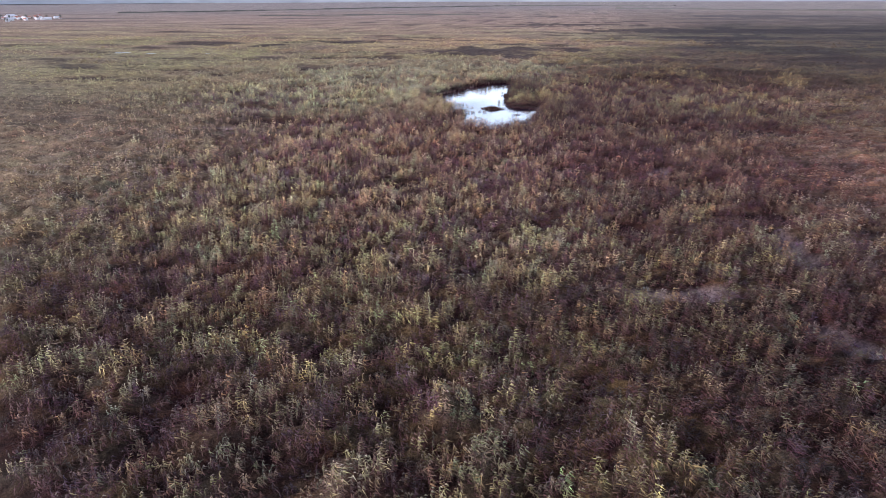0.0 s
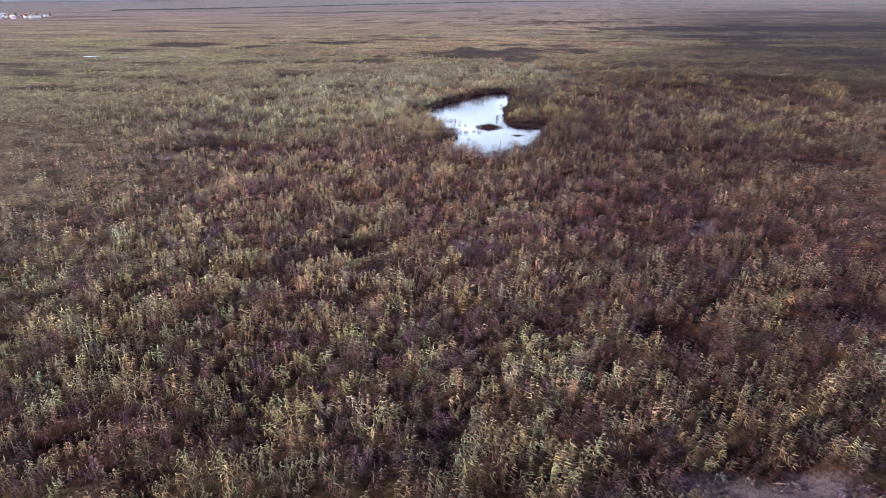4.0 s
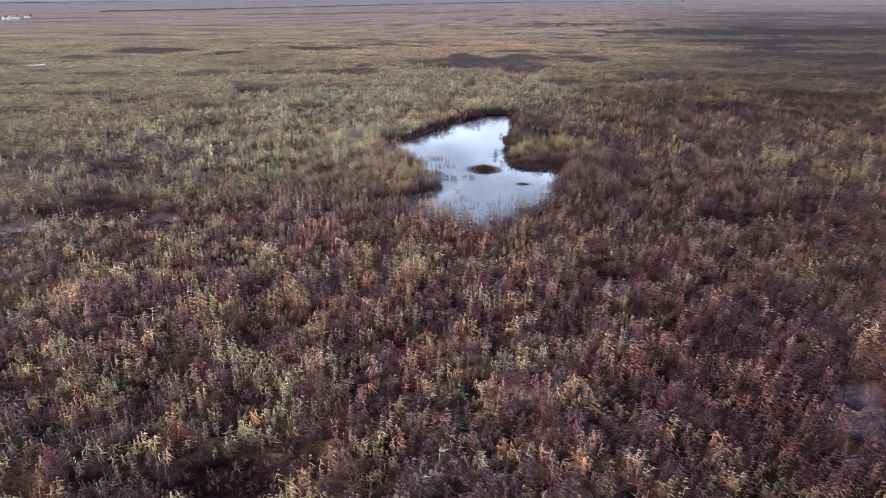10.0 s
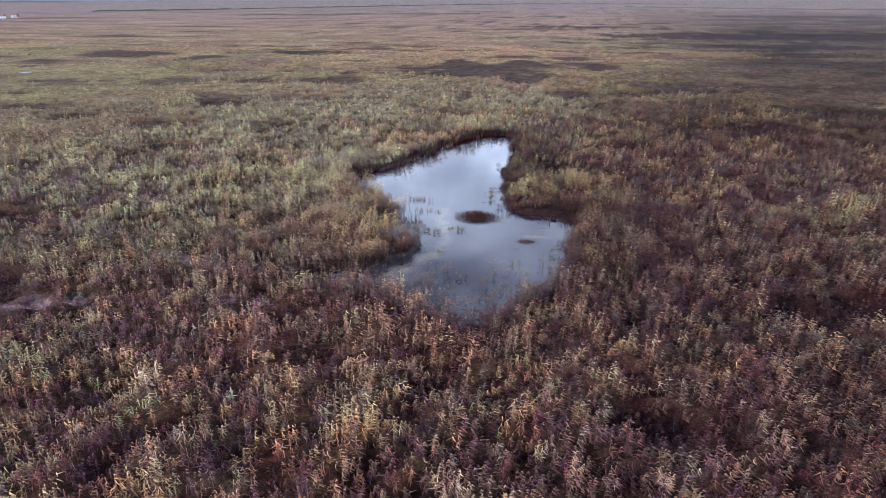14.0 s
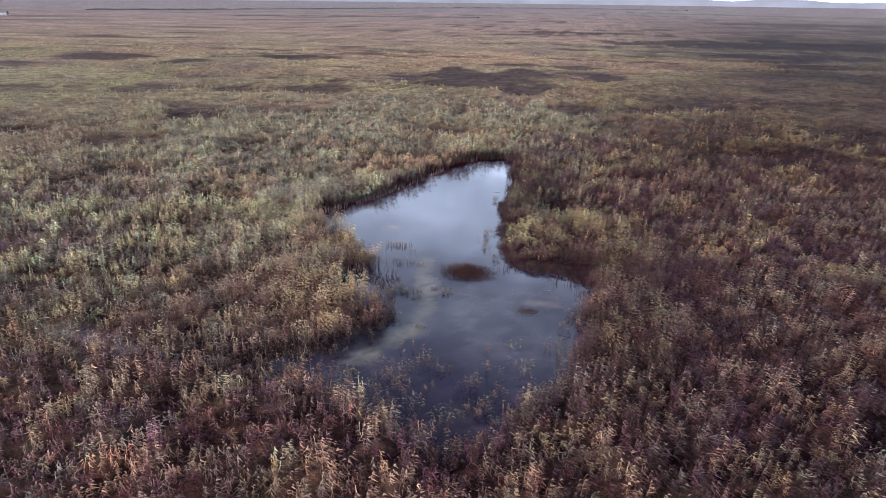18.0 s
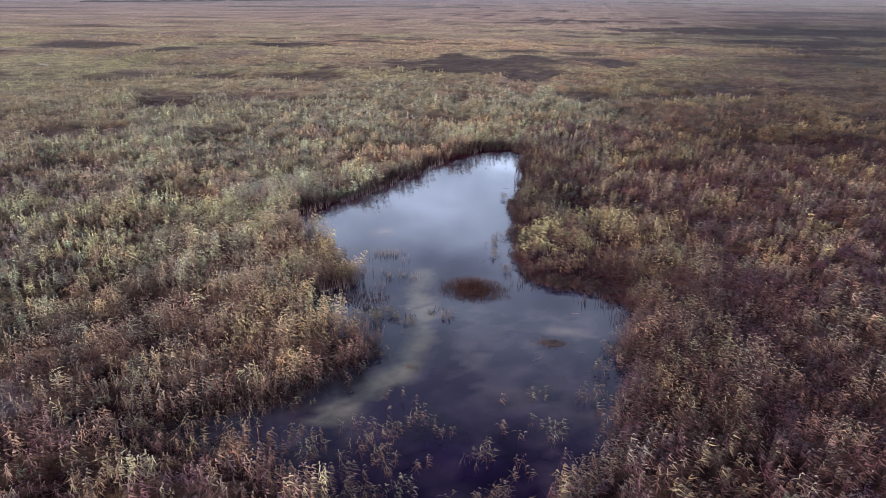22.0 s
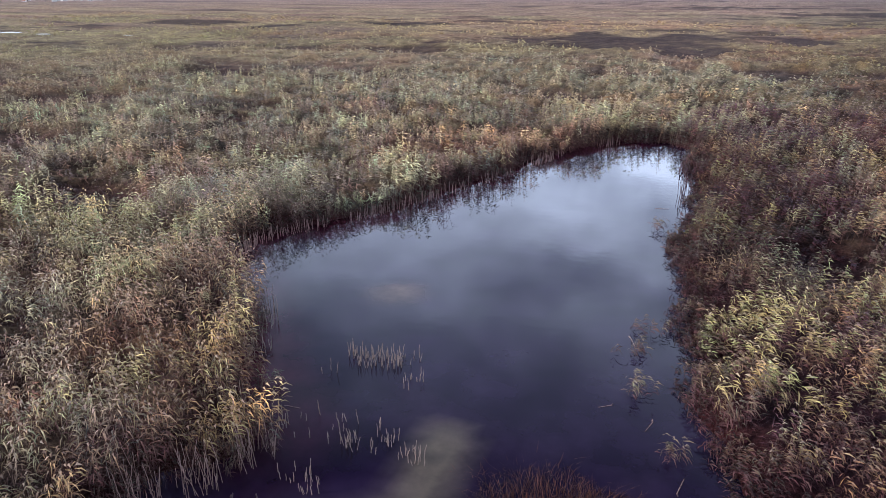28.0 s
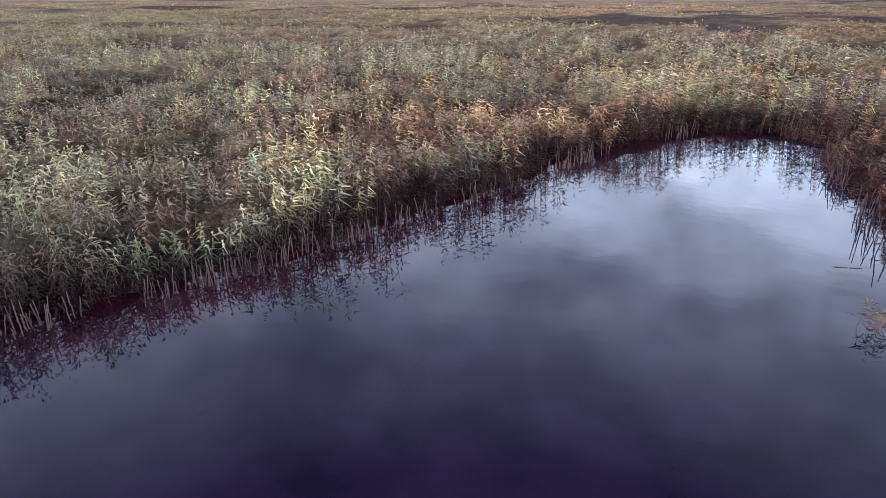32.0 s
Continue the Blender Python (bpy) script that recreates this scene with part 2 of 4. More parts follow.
def hash2(ix, iy, seed):
    h = (ix.astype(np.int64) * 374761393 + iy.astype(np.int64) * 668265263 + seed * 1274126177) & 0xFFFFFFFF
    h = ((h ^ (h >> 13)) * 1274126177) & 0xFFFFFFFF
    return ((h ^ (h >> 16)) & 0xFFFFFF) / float(0xFFFFFF)


def vnoise(x, y, size, seed=0):
    """Smooth noise from 0 to 1 with lumps of that size in metres."""
    u, v = x / size, y / size
    ix, iy = np.floor(u), np.floor(v)
    fu, fv = u - ix, v - iy
    fu, fv = fu * fu * (3 - 2 * fu), fv * fv * (3 - 2 * fv)
    a, b = hash2(ix, iy, seed), hash2(ix + 1, iy, seed)
    c, d = hash2(ix, iy + 1, seed), hash2(ix + 1, iy + 1, seed)
    return (a + (b - a) * fu) * (1 - fv) + (c + (d - c) * fu) * fv


def fbm(x, y, size, seed=0):
    return (vnoise(x, y, size, seed) * 0.55 + vnoise(x, y, size / 2.1, seed + 7) * 0.28 + vnoise(x, y, size / 4.3, seed + 13) * 0.17)


def seg_dist(x, y, pts, closed=False):
    d = np.full(x.shape, 1e9)
    n = len(pts)
    for i in range(n if closed else n - 1):
        (ax, ay), (bx, by) = pts[i], pts[(i + 1) % n]
        ux, uy = bx - ax, by - ay
        t = np.clip(((x - ax) * ux + (y - ay) * uy) / (ux * ux + uy * uy), 0, 1)
        d = np.minimum(d, np.hypot(x - ax - t * ux, y - ay - t * uy))
    return d


def pond_dist(x, y):
    """Metres from the shore, negative on the water."""
    d = seg_dist(x, y, SHORE, True)
    inside = np.zeros(x.shape, bool)
    n = len(SHORE)
    for i in range(n):
        (ax, ay), (bx, by) = SHORE[i], SHORE[(i + 1) % n]
        if ay != by:
            inside ^= ((ay > y) != (by > y)) & (x < (bx - ax) * (y - ay) / (by - ay) + ax)
    return np.where(inside, -d, d) + (fbm(x, y, 3.2, 3) - 0.5) * 1.9


def hollow(x, y):
    """0 to 1: how far a place lies in a dark hollow."""
    h = np.zeros(x.shape)
    wob = (fbm(x, y, 9, 21) - 0.5) * 1.3
    for cx, cy, rx, ry in HOLLOWS:
        deep = ry * (1.45 if cy > 190 else 1.0)
        q = np.hypot((x - cx) / rx, (y - cy + 0.2 * deep) / deep) + wob
        h = np.maximum(h, np.clip((1.15 - q) / 0.3, 0, 1))
    loose = fbm(x, y * 2.2, 34, 33)
    return np.maximum(h, np.clip((loose - 0.63) / 0.12, 0, 0.8) * (y > 200))


def tussock(x, y, size, seed):
    """Cells of single reed tussocks: nearness to the heart of the cell, and one random number for the cell."""
    u, v = x / size, y / size
    iu, iv = np.floor(u), np.floor(v)
    best, pick = np.full(x.shape, 9.0), np.zeros(x.shape)
    for du in (-1, 0, 1):
        for dv in (-1, 0, 1):
            cu, cv = iu + du, iv + dv
            d = np.hypot(cu + hash2(cu, cv, seed) - u, cv + hash2(cu, cv, seed + 1) - v)
            near = d < best
            best, pick = np.where(near, d, best), np.where(near, hash2(cu, cv, seed + 2), pick)
    return np.clip(1 - (best / 0.75) ** 2, 0, 1), pick


def runnel(x, y):
    r = np.full(x.shape, 1e9)
    for line in RUNNELS:
        r = np.minimum(r, seg_dist(x, y, line))
    return np.clip((1.9 + (fbm(x, y, 3, 40) - 0.5) * 3.0 - r) / 0.7, 0, 1)


def blob(x, y, cx, cy, rx, ry):
    return np.clip(1.4 - np.hypot((x - cx) / rx, (y - cy) / ry) + (fbm(x, y, 6, 50) - 0.5) * 1.2, 0, 1)


def lerp(a, b, t):
    return a + (b - a) * (t if t.ndim == 2 else t[:, None])


TAN, OLIVE, GREYGREEN = NP((0.285, 0.236, 0.128)), NP((0.240, 0.228, 0.108)), NP((0.232, 0.256, 0.146))
RUSSET, ORANGE, YELLOW = NP((0.225, 0.128, 0.084)), NP((0.37, 0.23, 0.125)), NP((0.60, 0.57, 0.20))
MAUVE, DARK, PALE = NP((0.200, 0.140, 0.116)), NP((0.056, 0.036, 0.036)), NP((0.48, 0.43, 0.40))


def marsh(x, y):
    """Tint of the plants, their height, and how much of the ground they cover, place by place."""
    out = np.hypot(np.maximum(np.abs(x + 5) - 75, 0), np.maximum(np.abs(y - 130) - 150, 0))
    close = np.clip(1 - out / 90, 0, 1)
    a, b, c = fbm(x, y, 55, 1), fbm(x, y, 23, 2), 0.5 + (fbm(x, y, 6, 4) - 0.5) * close
    far = np.clip((y - 330) / 250, 0, 1)
    sd = pond_dist(x, y)
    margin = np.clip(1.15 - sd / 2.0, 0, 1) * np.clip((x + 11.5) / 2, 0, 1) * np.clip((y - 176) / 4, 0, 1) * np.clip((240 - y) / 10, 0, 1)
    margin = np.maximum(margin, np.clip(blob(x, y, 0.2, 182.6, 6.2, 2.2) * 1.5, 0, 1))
    col = lerp(np.repeat(TAN[None], len(x), 0), OLIVE, np.clip((a - 0.35) * 3, 0, 1))
    col = lerp(col, MAUVE, np.clip((b - 0.52) * 4, 0, 1) * 0.7)
    green = np.maximum(np.maximum(blob(x, y, -60, 245, 52, 44), blob(x, y, -58, 178, 30, 26)), np.maximum(blob(x, y, -20, 285, 44, 26), blob(x, y, -34, 212, 20, 26)))
    col = lerp(col, GREYGREEN, np.clip(green * 1.3 + (c - 0.5) * 0.8, 0, 1) * 0.85)
    red = np.maximum(blob(x, y, 27, 196, 10, 8), blob(x, y, 42, 236, 18, 12)) + np.clip((fbm(x, y, 17, 9) - 0.56) * 5, 0, 1)
    col = lerp(col, RUSSET, np.clip(red, 0, 1) * 0.6)
    col = lerp(col, ORANGE, np.clip(np.maximum(blob(x, y, -21, 232, 5, 4), blob(x, y, ORANGE_AT[0], ORANGE_AT[1], 7, 5) * 1.2) + blob(x, y, -60, 455, 120, 28) * 0.6 + far * (c > 0.5) * 0.12, 0, 1) * 0.6)
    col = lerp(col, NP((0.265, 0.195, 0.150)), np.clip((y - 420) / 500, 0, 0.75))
    col = lerp(col, YELLOW, np.clip(np.maximum(blob(x, y, -6.2, 190.5, 3.0, 6.5), blob(x, y, -20, 167, 3, 4) * 0.35), 0, 1) * 0.8)
    line = np.where(y < 190, 13 - 28 * y / 190, -15 + 0.06 * (y - 190))
    # plants east of the flight line darkened: lens edge falloff put into their tint
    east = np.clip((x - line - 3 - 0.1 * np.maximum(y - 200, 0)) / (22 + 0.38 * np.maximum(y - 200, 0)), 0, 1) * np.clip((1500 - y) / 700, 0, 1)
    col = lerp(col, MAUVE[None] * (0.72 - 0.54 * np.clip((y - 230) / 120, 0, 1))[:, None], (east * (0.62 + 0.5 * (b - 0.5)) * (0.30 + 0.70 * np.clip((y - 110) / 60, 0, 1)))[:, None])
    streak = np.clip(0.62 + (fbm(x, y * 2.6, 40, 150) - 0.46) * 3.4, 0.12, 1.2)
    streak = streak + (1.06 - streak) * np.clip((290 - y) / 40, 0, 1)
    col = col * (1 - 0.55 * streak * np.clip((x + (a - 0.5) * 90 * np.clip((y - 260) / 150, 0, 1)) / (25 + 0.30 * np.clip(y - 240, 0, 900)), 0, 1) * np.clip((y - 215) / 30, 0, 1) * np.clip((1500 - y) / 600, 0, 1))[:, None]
    moss = np.clip((fbm(x, y, 7, 151) - 0.46) * 5, 0, 1) * np.clip((x - line) / 10, 0, 1) * np.clip((y - 90) / 40, 0, 1) * np.clip((225 - y) / 25, 0, 1)
    moss = np.clip(moss + blob(x, y, 7, 200, 12, 9) * 0.5, 0, 1) * close
    col = lerp(col, NP((0.185, 0.170, 0.098)), moss * 0.55)
    col = col * (1 + 0.16 * np.clip((y - 195) / 60, 0, 1) * (1 - np.clip((x - line - 10) / 40, 0, 1)))[:, None]
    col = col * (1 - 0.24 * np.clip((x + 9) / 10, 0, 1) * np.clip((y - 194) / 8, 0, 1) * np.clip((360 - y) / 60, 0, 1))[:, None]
    brink = np.clip((x + 12) / 3, 0, 1) * np.clip((8 - x) / 6, 0, 1) * np.clip((y - 192) / 6, 0, 1) * np.clip((245 - y) / 15, 0, 1)
    col = col * lerp(np.ones((len(x), 3)), NP((0.80, 0.92, 0.88)), brink)
    hue = 0.5 + (fbm(x, y, 8, 17) - 0.5) * close
    col = lerp(col, NP((0.30, 0.245, 0.095)), np.clip((hue - 0.56) * 5, 0, 0.55) * (1 - 0.6 * green))
    col = lerp(col, RUSSET, np.clip((0.42 - hue) * 5, 0, 0.6) * (1 - 0.75 * green) * (1 - 0.6 * east * np.clip((y - 175) / 15, 0, 1)))
    col = col * (0.72 + 0.62 * (0.5 + (fbm(x, y, 11, 15) - 0.5) * close))[:, None] * (1 + 0.08 * far)[:, None]
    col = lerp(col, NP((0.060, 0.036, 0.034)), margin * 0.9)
    near = np.clip((185 - y) / 60, 0, 1)
    warm = near * np.clip((y - 20) / 60, 0.35, 1)
    speck = vnoise(x, y, 1.4, 95)
    col = lerp(col, NP((0.27, 0.125, 0.085)), np.clip((speck - 0.62) * 5, 0, 1) * 0.65 * warm)
    col = lerp(col, NP((0.40, 0.33, 0.24)), np.clip((0.34 - speck) * 6, 0, 1) * 0.65 * near)
    col = lerp(col, NP((0.205, 0.115, 0.100)), warm * 0.30)
    col = col * (1 + 0.28 * near * (1 - np.clip((x - line - 8) / 14, 0, 1)))[:, None]
    col = lerp(col, NP((0.30, 0.245, 0.165)), np.clip(blob(x, y, -28, 166, 12, 16) * 1.3, 0, 1) * 0.5)
    col = col * (1 + 0.16 * np.clip((y - 182) / 10, 0, 1) * np.clip((-14 - x) / 10, 0, 1) * np.clip((300 - y) / 40, 0, 1))[:, None]
    west = np.clip((line - 16 - x) / 30, 0, 1)
    col = lerp(col, GREYGREEN * 0.95, west * np.clip((y - 50) / 50, 0, 1) * np.clip((420 - y) / 150, 0, 1) * (0.32 + 0.14 * np.clip((y - 130) / 50, 0, 1)))
    col = col * (1 + 0.12 * np.clip((y - 55) / 20, 0, 1) * np.clip((140 - y) / 30, 0, 1) )[:, None] * lerp(np.ones((len(x), 3)), NP((0.96, 1.06, 0.94)), np.clip((105 - y) / 30, 0, 1))
    hol, run = hollow(x, y), runnel(x, y)
    col = lerp(lerp(col, DARK, hol * (0.80 + 0.15 * (y < 200))), PALE, run * 0.85)
    tall = 2.35 + 0.65 * np.clip(1 - sd / 16, 0, 1) + (fbm(x, y, 6.5, 11) - 0.5) * 1.7 + (vnoise(x, y, 1.9, 12) - 0.5) * 1.1
    tall = tall * (1 - 0.72 * margin)
    tall = tall * (1 - 0.74 * hol) * (1 - 0.62 * run)
    heart, puff = tussock(x + (fbm(x, y, 2.5, 301) - 0.5) * 1.6, y + (fbm(x, y, 2.5, 305) - 0.5) * 1.6, 1.75, 300)
    puff = 0.5 + (puff - 0.5) * close
    olive = np.clip((hash2(np.floor(puff * 5171), np.floor(puff * 313), 9) - 0.62) * 9, 0, 1) * close * (1 - east)
    col = lerp(col, NP((0.30, 0.275, 0.125)), olive * np.clip((150 - y) / 40, 0.25, 1) * 0.55)
    col = col * (0.56 + 0.86 * puff)[:, None] * np.stack([np.ones(len(x)), 1.02 - 0.04 * close, 0.98 + 0.16 * close], 1)
    warmth = (hash2(np.floor(puff * 9999), np.floor(puff * 777), 5) - 0.5) * 0.30 * close
    col = col * np.stack([1 + warmth, np.ones(len(x)), 1 - 0.5 * warmth], 1)
    tall = tall * (0.68 + 0.40 * heart) * (0.78 + 0.46 * puff)
    lump, shade = tussock(x + (fbm(x, y, 5, 401) - 0.5) * 4, y + (fbm(x, y, 5, 405) - 0.5) * 4, 5.2, 400)
    tall = tall * (0.62 + 0.62 * lump)
    # tone varies by lump; shading of crowns and creases is put into the tint
    col = col * (0.78 + 0.24 * shade + 0.24 * lump)[:, None]
    cover = np.clip(1 - 0.78 * run, 0, 1)
    return col, np.clip(tall, 0.3, 4), cover, sd, hol, run, heart


# ---------------------------------------------------------------- meshes from arrays
def sheet_mesh(name, verts, faces, tint, mat, smooth=False):
    """verts (n,3), faces (m,3 or 4), tint (n,3)."""
    me = bpy.data.meshes.new(name)
    k = faces.shape[1]
    me.vertices.add(len(verts))
    me.vertices.foreach_set("co", verts.astype(np.float32).ravel())
    me.loops.add(faces.size)
    me.loops.foreach_set("vertex_index", faces.astype(np.int32).ravel())
    me.polygons.add(len(faces))
    me.polygons.foreach_set("loop_start", np.arange(0, faces.size, k, dtype=np.int32))
    me.polygons.foreach_set("use_smooth", np.full(len(faces), smooth))
    at = me.attributes.new("tint", "FLOAT_COLOR", "POINT")
    at.data.foreach_set("color", np.concatenate([tint, np.ones((len(tint), 1))], 1).astype(np.float32).ravel())
    me.materials.append(mat)
    me.update(calc_edges=True)
    me.validate()
    return me


def axis_steps(fine_lo, fine_hi, fine, mid_lo, mid_hi, mid, end_lo, end_hi):
    a = list(np.arange(fine_lo, fine_hi + 1e-6, fine))
    while a[-1] < mid_hi:
        a.append(a[-1] + mid)
    while a[0] > mid_lo:
        a.insert(0, a[0] - mid)
    s = mid
    while a[-1] < end_hi:
        s = min(s * 1.085, 260)
        a.append(a[-1] + s)
    s = mid
    while a[0] > end_lo:
        s = min(s * 1.16, 260)
        a.insert(0, a[0] - s)
    return NP(a)


def spacing(x, y, sd):
    """Metres between clumps: close by the pond and along the flight line, wider away from it."""
    line = 13 - 28 * np.clip(y / 190, 0, 1)
    side = np.abs(x - line) * np.clip(1.5 - (y - 140) * 0.03, 0.95, 1.5)
    ahead = np.maximum(y - 175, 0)
    d = np.maximum(np.maximum(side, ahead), np.where(y < 140, 41, np.clip(41 - (y - 140) * 0.6, 16, 41)))
    s = np.where(d < 34, 0.62 + (d - 16) * 0.013, 0.0145 * np.maximum(d, 59))
    return np.where((d >= 34) & (d < 59), 0.856, s), d


def build_ground():
    xs = axis_steps(-62, 48, 0.76, -170, 120, 2.8, -4700, 4700)
    ys = axis_steps(28, 262, 0.76, 0, 430, 2.8, -4600, 4800)
    gx, gy = np.meshgrid(xs, ys)
    x, y = gx.ravel(), gy.ravel()
    col, tall, cover, sd, hol, run, heart = marsh(x, y)
    # matted litter under the reeds rises to the reed tops where they are too far to part
    path = np.hypot(np.maximum(np.abs(x + 5) - 60, 0), np.maximum(np.abs(y - 130) - 130, 0))
    far = np.clip((path - 20) / 130, 0, 1)
    mid = np.clip((spacing(x, y, sd)[1] - 50) / 70, 0, 1)
    mid = np.maximum(mid, 0.5 * np.clip((y - 192) / 12, 0, 1) * np.clip((-8 - x) / 6, 0, 1))
    body = lerp((tall * (0.38 + 0.33 * mid - 0.12 * np.clip((y - 150) / 10, 0, 1) * np.clip((20 - sd) / 10, 0, 1)))[:, None], 1.9, far)[:, 0]
    body = body + far * (fbm(x, y, 17, 62) - 0.5) * 2.6 * np.clip((900 - y) / 400, 0.2, 1)
    body = body * np.clip((sd - 0.6) / 1.8, 0.0, 1) + (fbm(x, y, 1.9, 60) - 0.5) * 0.5 * np.clip(sd / 3, 0, 1) * (1 - far)
    z = np.where(sd > 0.6, 0.04 + np.maximum(body, 0.0), np.clip((sd - 0.6) * 0.5, -0.6, 0) - 0.02)
    z = np.where((run > 0.6) & (sd > 1), -0.06 + 0.22 * fbm(x, y, 1.5, 61), z)
    # litter between tussocks goes near black: the shade of the gaps is tinted in
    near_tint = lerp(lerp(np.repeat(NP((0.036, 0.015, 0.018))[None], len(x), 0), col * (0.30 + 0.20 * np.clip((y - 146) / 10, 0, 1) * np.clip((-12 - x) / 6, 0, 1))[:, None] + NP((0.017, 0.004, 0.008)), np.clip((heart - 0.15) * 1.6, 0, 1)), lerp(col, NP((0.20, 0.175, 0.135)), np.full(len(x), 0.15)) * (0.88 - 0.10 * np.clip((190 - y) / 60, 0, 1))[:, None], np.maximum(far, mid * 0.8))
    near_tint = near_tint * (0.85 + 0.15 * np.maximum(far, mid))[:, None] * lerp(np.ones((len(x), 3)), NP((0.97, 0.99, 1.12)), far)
    near_tint = lerp(near_tint, NP((0.165, 0.155, 0.120)), 0.55 * mid * np.clip((-30 - x) / 25, 0, 1) * np.clip((230 - y) / 60, 0, 1) * (1 - hol))
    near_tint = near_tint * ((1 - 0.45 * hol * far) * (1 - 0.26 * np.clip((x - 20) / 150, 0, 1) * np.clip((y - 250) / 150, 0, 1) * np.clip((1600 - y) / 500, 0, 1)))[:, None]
    # distance haze put into the ground tint as blue-grey
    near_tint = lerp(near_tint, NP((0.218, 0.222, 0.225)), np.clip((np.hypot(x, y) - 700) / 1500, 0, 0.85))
    # inner shade of the yellow stand, put into the ground tint
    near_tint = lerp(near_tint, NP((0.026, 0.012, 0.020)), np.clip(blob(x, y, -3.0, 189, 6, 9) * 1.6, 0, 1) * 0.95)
    near_tint = lerp(near_tint, NP((0.27, 0.25, 0.29)), run * (1 - far) * 0.8)
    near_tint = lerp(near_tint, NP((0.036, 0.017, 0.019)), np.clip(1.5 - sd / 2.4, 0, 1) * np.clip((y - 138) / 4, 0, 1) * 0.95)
    # dark red reflection at the bank foot, put into the ground tint
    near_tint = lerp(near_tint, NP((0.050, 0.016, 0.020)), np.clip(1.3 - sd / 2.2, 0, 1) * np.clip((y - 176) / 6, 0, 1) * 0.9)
    nx, ny = len(xs), len(ys)
    i = np.arange(nx * ny).reshape(ny, nx)
    faces = np.stack([i[:-1, :-1], i[:-1, 1:], i[1:, 1:], i[1:, :-1]], -1).reshape(-1, 4)
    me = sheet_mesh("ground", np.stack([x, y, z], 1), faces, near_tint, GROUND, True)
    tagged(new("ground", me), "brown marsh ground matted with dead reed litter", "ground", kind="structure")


build_ground()


SILT = ((-15.2, 182), (-14.7, 178.5), (-13.3, 174), (-12.4, 170), (-12.8, 164), (-16, 158))


def build_pond_water():
    xs = np.concatenate([np.arange(-95, -40, 5.0), np.arange(-40, 9, 0.7), np.arange(10, 60.1, 5.0)])
    ys = np.concatenate([np.arange(35, 142, 5.0), np.arange(142, 242, 0.7), (246, 250)])
    gx, gy = np.meshgrid(xs, ys)
    x, y = gx.ravel(), gy.ravel()
    ny, nx = gx.shape
    bar = np.clip(1.25 - seg_dist(x, y, SILT) / 1.5 + (fbm(x, y, 3.5, 80) - 0.5) * 0.9, 0, 1)
    spot = np.clip(1.2 - np.hypot((x + 22.7) / 1.6, (y - 193.1) / 1.3) + (fbm(x, y, 2, 81) - 0.5) * 0.9, 0, 1)
    tint = lerp(np.repeat(NP((0.012, 0.009, 0.025))[None], len(x), 0), NP((0.125, 0.118, 0.085)), bar * 0.30)
    lobe = np.clip((186 - y) / 12, 0, 1)
    near_bar = np.clip(1.15 - seg_dist(x, y, SILT) / 8, 0, 1) + 0.8 * np.clip(1.2 - np.hypot((x + 1.5) / 5, (y - 172.5) / 4), 0, 1)
    tint = lerp(tint, NP((0.034, 0.026, 0.036)), lobe * 0.22)
    cloudy = np.clip((fbm(x, y, 6.0, 83) - 0.52 + 0.12 * near_bar) * 5, 0, 1) * lobe
    tint = lerp(tint, NP((0.050, 0.045, 0.050)), cloudy * 0.55)
    beds = np.maximum(np.clip((fbm(x, y, 4.2, 84) - 0.54) * 12, 0, 1), np.clip((fbm(x, y, 1.9, 87) - 0.58) * 14, 0, 1)) * lobe
    tint = lerp(tint, NP((0.007, 0.004, 0.018)), beds * 0.9)
    tint = lerp(tint, NP((0.150, 0.152, 0.098)), np.clip(bar - 0.5 * beds, 0, 1) * 0.50)
    pale = np.clip(1.1 - np.hypot((x + 0.6) / 2.2, (y - 173.2) / 0.9) + (fbm(x, y, 1.6, 86) - 0.5) * 1.6, 0, 1)
    tint = lerp(tint, NP((0.15, 0.125, 0.10)), pale * 0.6)
    tint = lerp(tint, NP((0.130, 0.100, 0.074)), spot * 0.70)
    # near-shore water tinted maroon: the bank's reflection put into its base colour
    shallow = np.clip(1.1 + pond_dist(x, y) / 3.0, 0, 1) * np.clip((y - 176) / 8, 0, 1) * np.clip((-12 - x) / 5, 0, 1)
    tint = lerp(tint, NP((0.070, 0.012, 0.020)), shallow * 0.8)
    i = np.arange(nx * ny).reshape(ny, nx)
    faces = np.stack([i[:-1, :-1], i[:-1, 1:], i[1:, 1:], i[1:, :-1]], -1).reshape(-1, 4)
    me = sheet_mesh("water", np.stack([x, y, np.zeros(len(x))], 1), faces, tint, WATER, True)
    tagged(new("water", me), "still dark pond water mirroring a clouded sky", "water", kind="structure")


build_pond_water()


